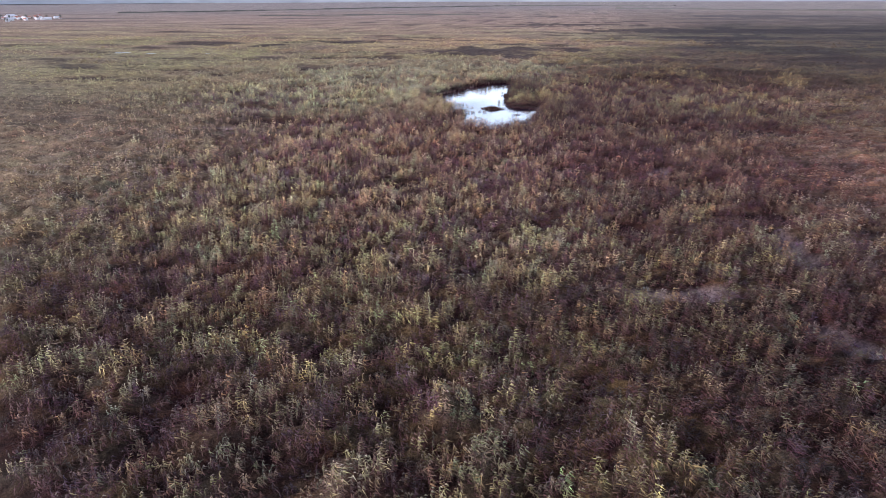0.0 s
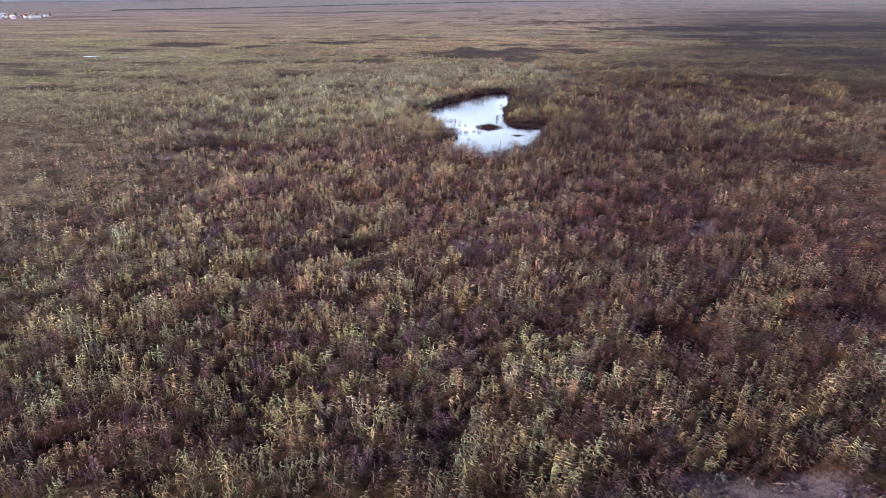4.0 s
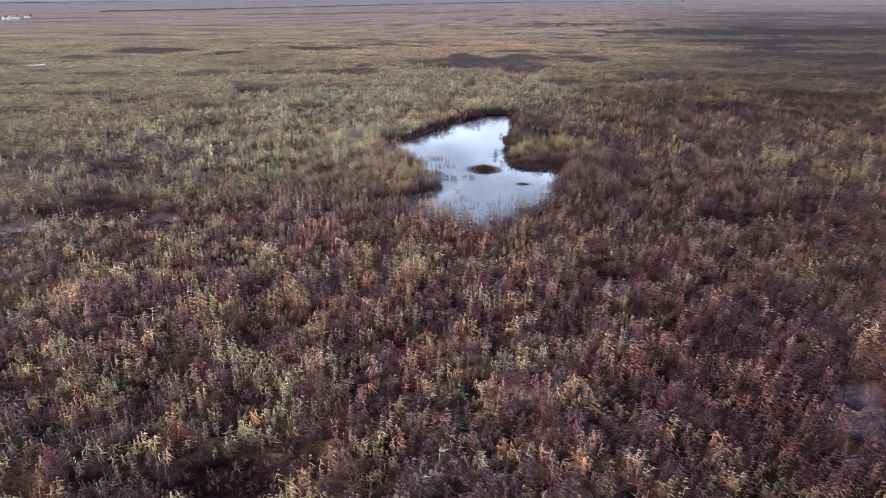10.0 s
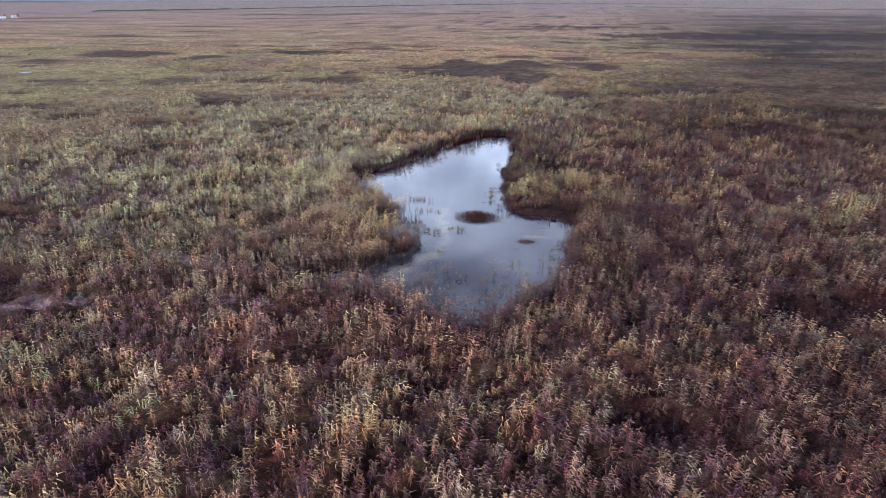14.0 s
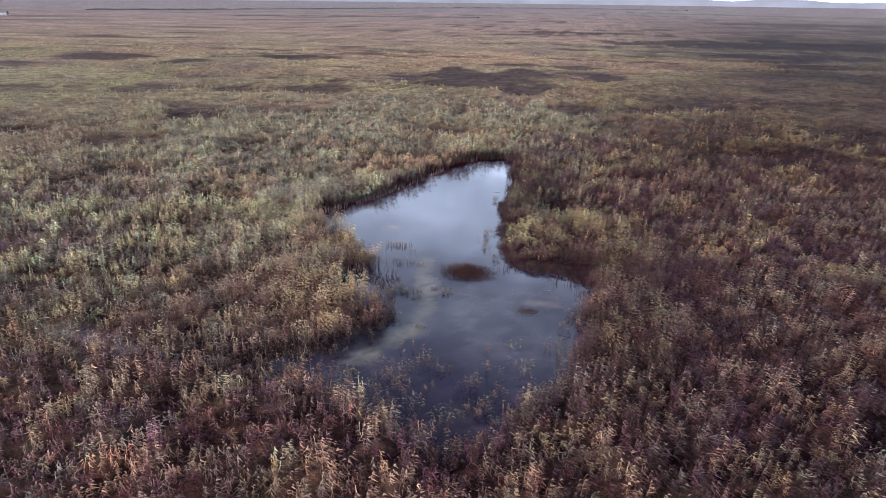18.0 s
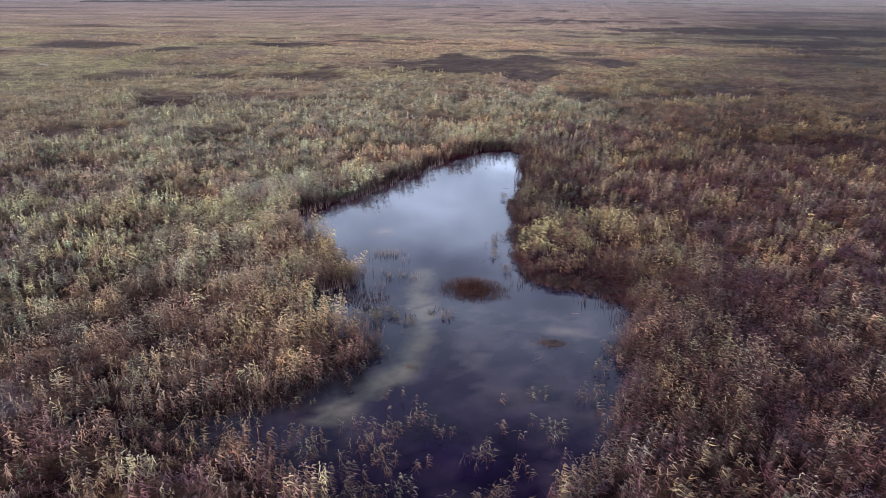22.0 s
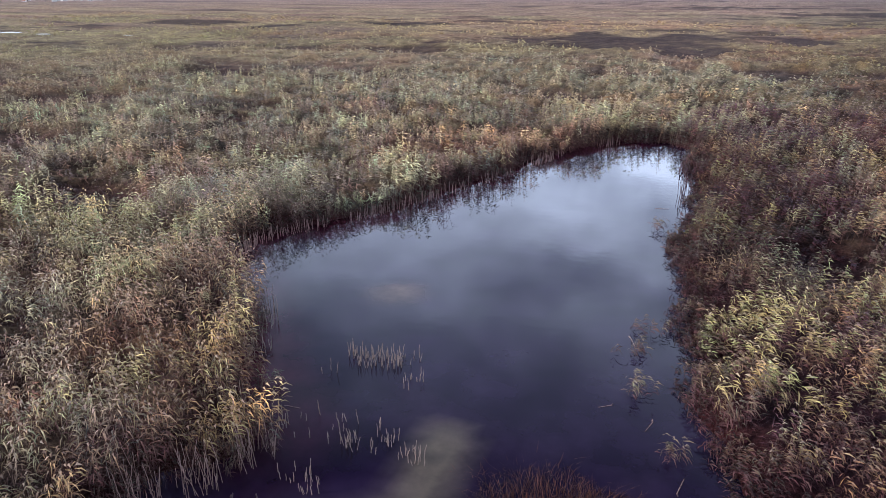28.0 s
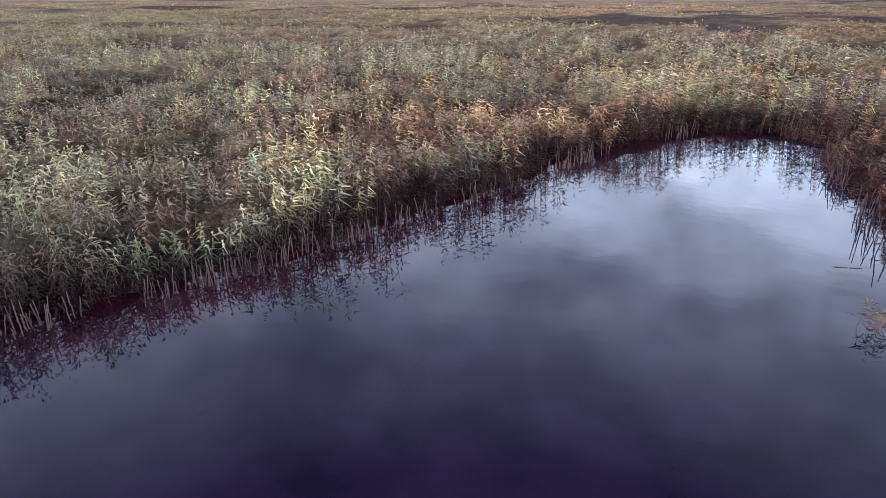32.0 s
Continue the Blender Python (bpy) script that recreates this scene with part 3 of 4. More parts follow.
# ---------------------------------------------------------------- reeds
def feather_arrays(cx, cy, tint, tall, stems, leaves, leaf_len, leaf_wide, spread, rng, curved=True, plume=True, low=0.55, base_z=0.0, vary=1.0, one_side=0.7, fade=1.5):
    """Heads of reed: a few stems close together, each with leaves streaming to the lee side and drooping, and a soft plume."""
    n = len(cx)
    m = n * stems
    idx = np.repeat(np.arange(n), stems)
    ang, rad = rng.uniform(0, 2 * np.pi, m), spread[idx] * np.sqrt(rng.uniform(0, 1, m))
    bx, by = cx[idx] + np.cos(ang) * rad, cy[idx] + np.sin(ang) * rad
    h = tall[idx] * rng.uniform(0.72, 1.08, m)
    wind = (-0.45 + rng.normal(0, 0.35, n))[idx] + rng.normal(0, 0.35, m)
    lean = h * np.abs(rng.normal(0.10, 0.07, m))
    base = np.stack([bx, by, np.full(m, base_z)], 1)
    top = np.stack([bx + np.cos(wind) * lean + np.cos(ang) * rad * 0.4, by + np.sin(wind) * lean + np.sin(ang) * rad * 0.4, base_z + h], 1)
    tone = 1 + vary * (rng.uniform(-0.25, 0.32, n)[idx] + rng.uniform(-0.18, 0.18, m))
    warm = vary * rng.normal(0, 0.075, n)[idx]
    sc = tint[idx] * tone[:, None] * np.stack([1 + warm, 1 - 0.35 * warm, 1 - 0.5 * warm], 1)
    lum = np.clip(sc.mean(1) / 0.2, 0.1, 1.3)
    wide = leaf_wide[idx]
    a = rng.uniform(0, np.pi, m)
    side = np.stack([np.cos(a), np.sin(a), np.zeros(m)], 1) * (wide * (0.20 if curved else 0.32))[:, None]
    V, F, T, off = [], [], [], 0

    def add(points, color):
        nonlocal off
        k = points.shape[1]
        V.append(points.reshape(-1, 3))
        o = np.arange(len(points))[:, None] * k + off
        F.append(o + NP([[0, 1, 2]]))
        if k == 4:
            F.append(o + NP([[1, 3, 2]]))
        T.append(np.repeat(color, k, 0))
        off += len(points) * k

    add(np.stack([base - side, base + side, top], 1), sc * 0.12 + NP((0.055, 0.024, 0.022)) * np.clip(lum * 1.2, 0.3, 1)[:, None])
    for k in range(leaves):
        f = 1 - low * (k + rng.uniform(0, 1, m)) / leaves
        p = base + (top - base) * f[:, None]
        az = np.where(rng.uniform(0, 1, m) < one_side, wind + rng.normal(0, 0.5, m), rng.uniform(0, 6.28, m))
        ln = leaf_len[idx] * rng.uniform(0.65, 1.2, m) * (0.75 + 0.5 * np.sin(np.pi * (0.25 + 0.6 * (1 - f) / low)))
        d = np.stack([np.cos(az), np.sin(az), np.zeros(m)], 1)
        w = np.stack([-np.sin(az) * 0.85, np.cos(az) * 0.85, rng.uniform(-0.9, 1.2, m)], 1) * (wide * 0.5 * rng.uniform(0.7, 1.25, m))[:, None]
        droop = rng.uniform(-0.58, 0.28, m)
        tip = p + d * (ln * 0.86)[:, None]
        tip[:, 2] += ln * droop
        # lower leaves: dead red-brown, plus the stand's inner shade put into the tint
        old_shade = np.clip((1 - f) / low * fade - 0.20, 0, 0.9)
        lt = lerp(sc * ((1.12 - 0.25 * (1 - f) / low) * (1 + vary * rng.uniform(-0.28, 0.28, m)))[:, None], NP((0.098, 0.040, 0.042)), old_shade * np.clip(1.3 - 0.4 * lum, 0.6, 1))
        if curved:
            mp = p + d * (ln * 0.46)[:, None]
            mp[:, 2] += ln * (droop * 0.25 + 0.13)
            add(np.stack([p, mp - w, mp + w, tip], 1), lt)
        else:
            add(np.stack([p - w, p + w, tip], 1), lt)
    if plume:
        ln = leaf_len[idx] * rng.uniform(0.45, 0.8, m)
        d = np.stack([np.cos(wind), np.sin(wind), np.zeros(m)], 1)
        w = np.stack([-np.sin(wind), np.cos(wind), np.full(m, 0.4)], 1) * np.maximum(ln * 0.12, wide * 0.7)[:, None]
        mp = top + d * (ln * 0.30)[:, None]
        mp[:, 2] += ln * 0.30
        tip = top + d * (ln * 0.85)[:, None]
        tip[:, 2] += ln * 0.12
        add(np.stack([top, mp - w, mp + w, tip], 1), sc * 0.55 + NP((0.36, 0.28, 0.24)) * 0.42 * (lum * rng.uniform(0.5, 1.4, m))[:, None])
    return np.concatenate(V), np.concatenate(F), np.concatenate(T)


def seen_from_walk(x, y, pad):
    return (x < 13 + 0.50 * (y + 5) + pad) & (x > 13 - 0.98 * (y + 5) - pad) & (y > 15)


LEVELS = (0.62, 0.72, 0.86, 1.05, 1.35, 1.75, 2.3, 3.0, 4.0, 5.2)
BEDS = {}


def plant_reeds():
    rng = np.random.default_rng(7)
    for k, cell in enumerate(LEVELS):
        lo = 0 if k == 0 else (LEVELS[k - 1] + cell) / 2
        hi = (cell + LEVELS[k + 1]) / 2 if k + 1 < len(LEVELS) else 6.0
        top = 260 if k < 3 else 480
        if cell > 4.5:
            break
        gx, gy = np.meshgrid(np.arange(-420, 300, cell), np.arange(15, top, cell))
        x = gx.ravel() + rng.uniform(-0.48, 0.48, gx.size) * cell
        y = gy.ravel() + rng.uniform(-0.48, 0.48, gx.size) * cell
        keep = seen_from_walk(x, y, 6)
        x, y = x[keep], y[keep]
        s, d = spacing(x, y, None)
        keep = (s >= lo) & (s < hi)
        x, y, d = x[keep], y[keep], d[keep]
        if not len(x):
            continue
        col, tall, cover, sd, hol, run, heart = marsh(x, y)
        gap = np.where(d < 34, fbm(x, y, 1.5, 72), fbm(x, y, 3.2, 70))
        keep = (sd > 0.05) & (rng.uniform(0, 1, len(x)) < cover) & (gap > np.where(d < 34, 0.12, 0.19))
        x, y, d, col, tall, sd, run = x[keep], y[keep], d[keep], col[keep], tall[keep], sd[keep], run[keep]
        grow = max(1.0, (cell / 0.9) ** 0.75)
        n = len(x)
        stems, leaves = ((5, 9), (5, 9), (4, 10), (4, 8), (3, 7), (3, 6), (3, 5), (3, 4), (3, 4), (3, 4))[k]
        wide = np.full(n, (0.040, 0.044, 0.066, 0.078, 0.115, 0.155, 0.21, 0.30, 0.40, 0.5)[k])
        leaf = np.where(tall > 0.9, np.where((k < 2) & (x > -12), 0.38, 0.46), 0.34) * grow
        stand = np.clip((fbm(x, y, 2.6, 71) - 0.34) * 3.2, 0, 1)
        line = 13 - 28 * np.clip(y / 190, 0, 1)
        # per-place gain: lens falloff and view-angle darkening put into the reed tint
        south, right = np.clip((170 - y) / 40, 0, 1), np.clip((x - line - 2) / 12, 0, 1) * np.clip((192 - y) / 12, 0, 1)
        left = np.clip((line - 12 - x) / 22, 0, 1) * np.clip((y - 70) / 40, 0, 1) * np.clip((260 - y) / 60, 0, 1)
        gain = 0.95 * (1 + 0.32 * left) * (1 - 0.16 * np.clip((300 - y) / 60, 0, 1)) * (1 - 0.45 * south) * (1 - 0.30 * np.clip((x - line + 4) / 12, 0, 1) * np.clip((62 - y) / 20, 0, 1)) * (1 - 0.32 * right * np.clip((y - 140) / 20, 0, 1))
        ripe = np.clip(stand * 0.75 + rng.uniform(-0.40, 0.40, n), 0, 1) ** 1.2
        if k > 3:
            ripe = 0.46 + (0.50, 0.38, 0.28, 0.2, 0.15)[k - 4] * (ripe - 0.46)
        east_bank = np.clip((x + 11) / 3, 0, 1) * np.clip((y - 190) / 8, 0, 1) * np.clip((240 - y) / 20, 0, 1) * np.clip((1 - x) / 6, 0, 1)
        north = np.clip((y - 194) / 8, 0, 1) * np.clip((-8 - x) / 8, 0, 1)
        buff = np.clip((line + 15 + 14 * np.clip((y - 95) / 15, 0, 1) - x) / 14, 0, 1) * np.clip((y - 45) / 25, 0, 1) * np.clip((156 - y) / 24, 0, 1)
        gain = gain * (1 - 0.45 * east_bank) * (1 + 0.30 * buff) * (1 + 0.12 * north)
        ripe = ripe + (0.5 - ripe) * 0.4 * north
        spit = np.maximum(blob(x, y, -23, 172, 9, 13) * 0.7, blob(x, y, -24, 182, 8, 8) * 1.4)
        gain = gain * (1 + 0.20 * spit)
        col = col * lerp(np.ones((n, 3)), NP((1.0, 1.06, 0.90)), spit)
        col = lerp(col, NP((0.25, 0.165, 0.105)), blob(x, y, -28, 187, 6, 6) * 0.6)
        col = lerp(col, NP((0.265, 0.205, 0.108)) * (0.35 + 0.9 * ripe)[:, None], np.clip(blob(x, y, -23, 181, 6, 5), 0, 1) * 0.7)
        low = np.clip(blob(x, y, 0.8, 182.8, 6.6, 2.8) * 1.3, 0, 1)
        col, tall = col * (1 - 0.55 * low)[:, None], tall * (1 - 0.45 * low)
        col = col * lerp(np.ones((n, 3)), NP((1.05, 0.97, 0.98)), np.clip((y - 92) / 12, 0, 1) * np.clip((152 - y) / 12, 0, 1))
        lee = np.clip((-13 - x) / 4, 0, 1) * np.clip((y - 146) / 8, 0, 1) * np.clip((198 - y) / 8, 0, 1) * np.clip((40 - sd) / 20, 0, 1)
        ripe = ripe + (0.50 - ripe) * 0.45 * lee
        col = col * lerp(np.ones((n, 3)), NP((1.09, 1.09, 0.99)), lee) * (1 + lee * (0.14 * np.clip((y - 170) / 8, 0, 1) - 0.16 * np.clip((170 - y) / 8, 0, 1)))[:, None]
        front = np.clip((y - 52) / 16, 0, 1) * np.clip((150 - y) / 20, 0, 1) * (1 - 0.55 * np.clip((y - 88) / 20, 0, 1))
        col = col * lerp(np.ones((n, 3)), NP((1.14, 1.18, 1.17)), front) * lerp(np.ones((n, 3)), NP((1.0, 1.08, 0.98)), right * np.clip((y - 120) / 20, 0, 1))
        split = np.stack([0.44 + 1.40 * ripe, 0.27 + (1.62 - 0.09 * right) * ripe, 0.50 + 0.88 * ripe], 1)
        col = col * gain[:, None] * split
        tall = tall * (0.84 + 0.24 * stand)
        if k > 4:
            leaf = leaf * 0.8
        zone = np.where(sd < 14, np.where(y > 196, 0, np.where(x < -12, 1, 2)), np.where(y < 150, 3, np.where(y < 250, 4, 5)))
        zone = np.where((blob(x, y, -5.8, 190.5, 3.8, 6.5) > 0.50) & (sd > 0.8) & (x < -2.2 + 2.2 * (fbm(x, y, 2, 78) - 0.5)), 6, zone)
        bright = rng.uniform(0, 1, n) < np.clip(0.36 + (y - 187) * 0.06, 0.25, 0.72)
        col = np.where((zone == 6)[:, None], np.where(bright[:, None], (YELLOW[None] * 0.72 + NP((0.12, 0.10, 0.06))) * rng.uniform(0.38, 0.9, n)[:, None], NP((0.135, 0.098, 0.060))[None]), col)
        sparse = (zone != 6) | (fbm(x, y, 1.6, 77) > 0.47)
        zone = np.where(sparse, zone, -1)
        for q in range(7):
            w = zone == q
            if w.any():
                c = w.sum()
                thick = q == 0 and k < 2
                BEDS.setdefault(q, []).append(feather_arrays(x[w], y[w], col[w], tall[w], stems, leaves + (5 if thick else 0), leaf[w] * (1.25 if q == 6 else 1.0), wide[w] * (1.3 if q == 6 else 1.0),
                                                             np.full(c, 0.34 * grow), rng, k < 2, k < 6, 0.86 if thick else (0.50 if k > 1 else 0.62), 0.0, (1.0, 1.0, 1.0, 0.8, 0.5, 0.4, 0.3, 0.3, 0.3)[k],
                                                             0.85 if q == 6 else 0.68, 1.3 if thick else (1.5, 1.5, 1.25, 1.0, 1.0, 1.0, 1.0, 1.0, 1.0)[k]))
    # thick fringe standing in the shallows
    gx, gy = np.meshgrid(np.arange(-60, 16, 0.34), np.arange(140, 246, 0.34))
    x = gx.ravel() + rng.uniform(-0.16, 0.16, gx.size)
    y = gy.ravel() + rng.uniform(-0.16, 0.16, gx.size)
    sd = pond_dist(x, y)
    keep = (sd > -0.25) & (sd < 1.7) & (y > 143) & (rng.uniform(0, 1, len(x)) < 0.8)
    x, y = x[keep], y[keep]
    col, tall, cover, sd, hol, run, heart = marsh(x, y)
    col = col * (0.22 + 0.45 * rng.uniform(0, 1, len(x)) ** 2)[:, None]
    leafy = np.clip((fbm(x, y, 3.4, 90) - 0.40) * 5, 0, 1)
    col = col * (0.8 + 0.7 * leafy)[:, None]
    tall = np.where(x > -11.5, tall, np.maximum(tall, 2.0)) * np.clip(0.36 + sd * 0.30 + 0.28 * leafy, 0.3, 1.0)
    zone = np.where(y > 196, 0, np.where(x < -12, 1, 2))
    for q in range(3):
        w = zone == q
        c = w.sum()
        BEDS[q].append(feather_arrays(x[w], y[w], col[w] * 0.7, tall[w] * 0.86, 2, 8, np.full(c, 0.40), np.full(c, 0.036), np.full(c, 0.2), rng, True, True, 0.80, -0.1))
    # shoots standing thinly in the near lobe of the pond
    gx, gy = np.meshgrid(np.arange(-26, 5, 0.55), np.arange(146, 182, 0.55))
    x = gx.ravel() + rng.uniform(-0.27, 0.27, gx.size)
    y = gy.ravel() + rng.uniform(-0.27, 0.27, gx.size)
    sd = pond_dist(x, y)
    thin = np.clip((fbm(x, y, 2.4, 120) - 0.47) * 5, 0, 1) * np.clip((162.5 - y) / 7, 0, 1) * np.clip((x + 18) / 4, 0, 1) + 0.5 * np.clip(1.2 + sd / 1.6, 0, 1) * np.clip((174 - y) / 8, 0, 1)
    keep = (sd < 0) & (rng.uniform(0, 1, len(x)) < thin)
    x, y, sd = x[keep], y[keep], sd[keep]
    c = len(x)
    BEDS[7] = [feather_arrays(x, y, lerp(np.repeat(NP((0.155, 0.150, 0.085))[None], c, 0), NP((0.19, 0.125, 0.085)), rng.uniform(0, 1, c)), rng.uniform(0.7, 1.7, c), 2, 7,
                              np.full(c, 0.42), np.full(c, 0.040), np.full(c, 0.2), rng, True, True, 0.7, -0.1)]
    labels = ("tall tan reeds along the far pond bank", "dense olive and tan reeds on the pond spit", "tan and yellow reeds beside the pond",
              "wide brown reed bed with buff plumes", "grey-green and brown reed marsh", "distant brown reed marsh with dark hollows", "bright yellow-green reeds leaning over the pond edge",
              "thin grey-green reed shoots standing in the shallow lobe")
    for q in sorted(BEDS):
        V, F, T, off = [], [], [], 0
        for v, f, t in BEDS[q]:
            V.append(v); F.append(f + off); T.append(t)
            off += len(v)
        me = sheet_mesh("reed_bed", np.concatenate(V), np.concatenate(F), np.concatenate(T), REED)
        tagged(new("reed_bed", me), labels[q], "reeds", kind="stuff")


plant_reeds()


# ---------------------------------------------------------------- far distance
def build_hills():
    xs = np.linspace(-math.pi, math.pi, 220)
    V, F = [], []
    for i, a in enumerate(xs):
        h = 26 + 34 * noise.noise((math.cos(a) * 5, math.sin(a) * 5, 3)) + 22 * noise.noise((math.cos(a) * 17, math.sin(a) * 17, 8))
        h += 45 * max(0.0, math.cos(a - 2.35)) ** 3
        for r, z in ((4560, -4), (4640, max(14, h) * 0.7), (4720, max(16, h)), (4780, -4)):
            V.append((math.cos(a) * r, math.sin(a) * r, z))
    for i in range(len(xs) - 1):
        for k in range(3):
            F.append((i * 4 + k, i * 4 + k + 1, i * 4 + 5 + k, i * 4 + 4 + k))
    me = bpy.data.meshes.new("backdrop")
    me.from_pydata(V, [], F)
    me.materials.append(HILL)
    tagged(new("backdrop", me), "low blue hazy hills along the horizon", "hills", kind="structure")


build_hills()


# ---------------------------------------------------------------- things in and by the pond
STUB_PALE = plain_material("dry_reed_stalk", (0.25, 0.19, 0.15), 0.7, 0.3, 6.0)
STEM_TAN = plain_material("tan_reed_stem", (0.23, 0.15, 0.125), 0.7, 0.35, 6.0)
STUB_DARK = plain_material("wet_rotten_stalk", (0.050, 0.030, 0.034), 0.6, 0.35, 6.0)
MUD = plain_material("peaty_mud", (0.045, 0.028, 0.022), 0.85, 0.35, 2.0)


def part(name, bm, mat, parent, label=""):
    me = bpy.data.meshes.new(name)
    bm.to_mesh(me)
    bm.free()
    me.materials.append(mat)
    ob = new(name, me)
    ob.parent = parent
    return tagged(ob, label) if label else ob


def thing(name, x, y, z, label, category, group=""):
    ob = new(name)
    ob.location = (x, y, z)
    return tagged(ob, label, category, group)


def stalk_mesh(name, mat, rnd, thick):
    """One broken stalk a metre high, with a knot and a slanted break."""
    bm = bmesh.new()
    rings = []
    for z, r in ((-0.15, 1.0), (0.45, 0.9), (0.5, 1.15), (0.55, 0.85), (1.0, 0.7)):
        ox, oy = rnd.uniform(-0.02, 0.02), rnd.uniform(-0.02, 0.02)
        rings.append([bm.verts.new((ox + math.cos(a * 1.2566) * thick * r, oy + math.sin(a * 1.2566) * thick * r,
                                    z + (0.03 * math.cos(a * 1.2566 + 1) if z == 1.0 else 0))) for a in range(5)])
    for a, b in zip(rings, rings[1:]):
        for i in range(5):
            bm.faces.new((a[i], a[(i + 1) % 5], b[(i + 1) % 5], b[i]))
    bm.faces.new(rings[-1])
    me = bpy.data.meshes.new(name)
    bm.to_mesh(me)
    bm.free()
    me.materials.append(mat)
    return me


def stubble(label, places, low, high, mat, thick, tilt, seed, name="reed_stubble"):
    """A group of stalks standing in the water; each place is centre, half sizes and number."""
    rnd = random.Random(seed)
    shapes = [stalk_mesh("stalk", mat, rnd, thick) for _ in range(4)]
    cx, cy = places[0][0], places[0][1]
    root = thing(name, cx, cy, 0, label, "reed stalks", "dead stalks standing in the pond")
    for px, py, rx, ry, count in places:
        for _ in range(count):
            a, r = rnd.uniform(0, 6.283), math.sqrt(rnd.uniform(0, 1))
            ob = new("stalk", rnd.choice(shapes))
            ob.parent = root
            ob.location = (px + math.cos(a) * r * rx - cx, py + math.sin(a) * r * ry - cy, 0)
            ob.rotation_euler = (radians(rnd.gauss(0, tilt)), radians(rnd.gauss(0, tilt)), rnd.uniform(0, 6.28))
            ob.scale = (1, 1, rnd.uniform(low, high))
    return root


stubble("clump of pale broken reed stalks in open water", ((-20.3, 186.5, 1.4, 0.8, 80), (-17.9, 185.3, 0.5, 0.5, 8), (-18.9, 187.1, 0.6, 0.4, 10), (-21.7, 184.8, 0.4, 0.3, 3)),
        0.22, 0.72, STUB_PALE, 0.014, 6, 1)
stubble("scattered pale reed stalks off the spit", ((-18.2, 181.3, 1.7, 0.9, 44), (-15.9, 181.0, 0.6, 0.4, 16), (-18.8, 178.4, 1.2, 0.6, 16), (-20.6, 181.3, 1.0, 1.0, 12)),
        0.22, 0.7, STUB_PALE, 0.014, 6, 2)
stubble("thin row of grey stalks beside the reed bank", ((-28.2, 188.6, 0.8, 0.9, 14), (-26.9, 187.2, 0.6, 0.9, 16), (-25.6, 184.9, 0.6, 0.8, 14)),
        0.5, 1.2, STUB_PALE, 0.013, 5, 3)
stubble("long pale stalks standing at the spit end", ((-24.0, 180.9, 1.1, 0.7, 26), (-22.4, 180.4, 0.8, 0.5, 14)), 0.7, 1.6, STUB_PALE, 0.013, 7, 4)
stubble("thin tan stems along the foot of the spit", ((-23.2, 175.6, 0.9, 0.8, 34), (-21.9, 177.0, 0.8, 0.7, 34), (-20.9, 178.8, 0.6, 0.8, 30), (-20.6, 170.6, 1.0, 0.5, 22), (-17.6, 169.3, 1.0, 0.5, 30), (-15.8, 168.0, 0.5, 0.7, 20)),
        0.7, 1.7, STEM_TAN, 0.013, 6, 9)
stubble("field of short dark rotten stubs above the water", ((-19.2, 175.6, 2.3, 1.6, 130), (-21.4, 174.6, 1.2, 1.2, 40), (-18.2, 173.6, 1.2, 0.6, 26)), 0.12, 0.4, STUB_DARK, 0.030, 14, 5)
stubble("few dark stubs near the sedge island", ((-12.2, 174.2, 1.0, 0.8, 18), (-14.2, 172.9, 0.7, 0.5, 8)), 0.15, 0.5, STUB_DARK, 0.022, 16, 6)
stubble("dark sticks at the foot of the eastern bank", ((1.5, 179.3, 2.2, 0.8, 26), (3.0, 176.5, 0.6, 1.4, 18), (-5.3, 181.7, 1.4, 0.6, 16)), 0.3, 0.9, STUB_DARK, 0.020, 9, 7)
stubble("grey stalks along the narrow head of the pond", ((-10.2, 228, 0.5, 4.0, 26), (-9.6, 219, 0.5, 4.0, 22)), 0.6, 1.5, STUB_DARK, 0.022, 8, 8)


def fringe():
    """Bare stems along the far bank, seen one by one against the dark."""
    rnd = random.Random(11)
    shapes = [stalk_mesh("stem", STEM_TAN, rnd, 0.020) for _ in range(4)]
    root = thing("reed_fringe", -26, 214, 0, "row of bare tan reed stems at the waterline", "reed stems")
    bank = [q for q in SHORE if q[1] > 192 and q[0] < -14]
    placed = 0
    while placed < 290:
        k = rnd.randrange(len(bank) - 1)
        (ax, ay), (bx, by) = bank[k], bank[k + 1]
        u = rnd.random()
        px, py = ax + (bx - ax) * u, ay + (by - ay) * u
        if noise.noise((px * 0.22, py * 0.22, 4)) < rnd.uniform(-0.35, 0.35):
            continue
        placed += 1
        ob = new("stem", rnd.choice(shapes))
        ob.parent = root
        ob.location = (px + rnd.uniform(0.0, 0.8) + 26, py + rnd.uniform(-0.9, 0.0) - 214, 0)
        ob.rotation_euler = (radians(rnd.gauss(0, 6)), radians(rnd.gauss(0, 6)), rnd.uniform(0, 6.28))
        ob.scale = (1, 1, rnd.uniform(0.4, 1.0))


fringe()


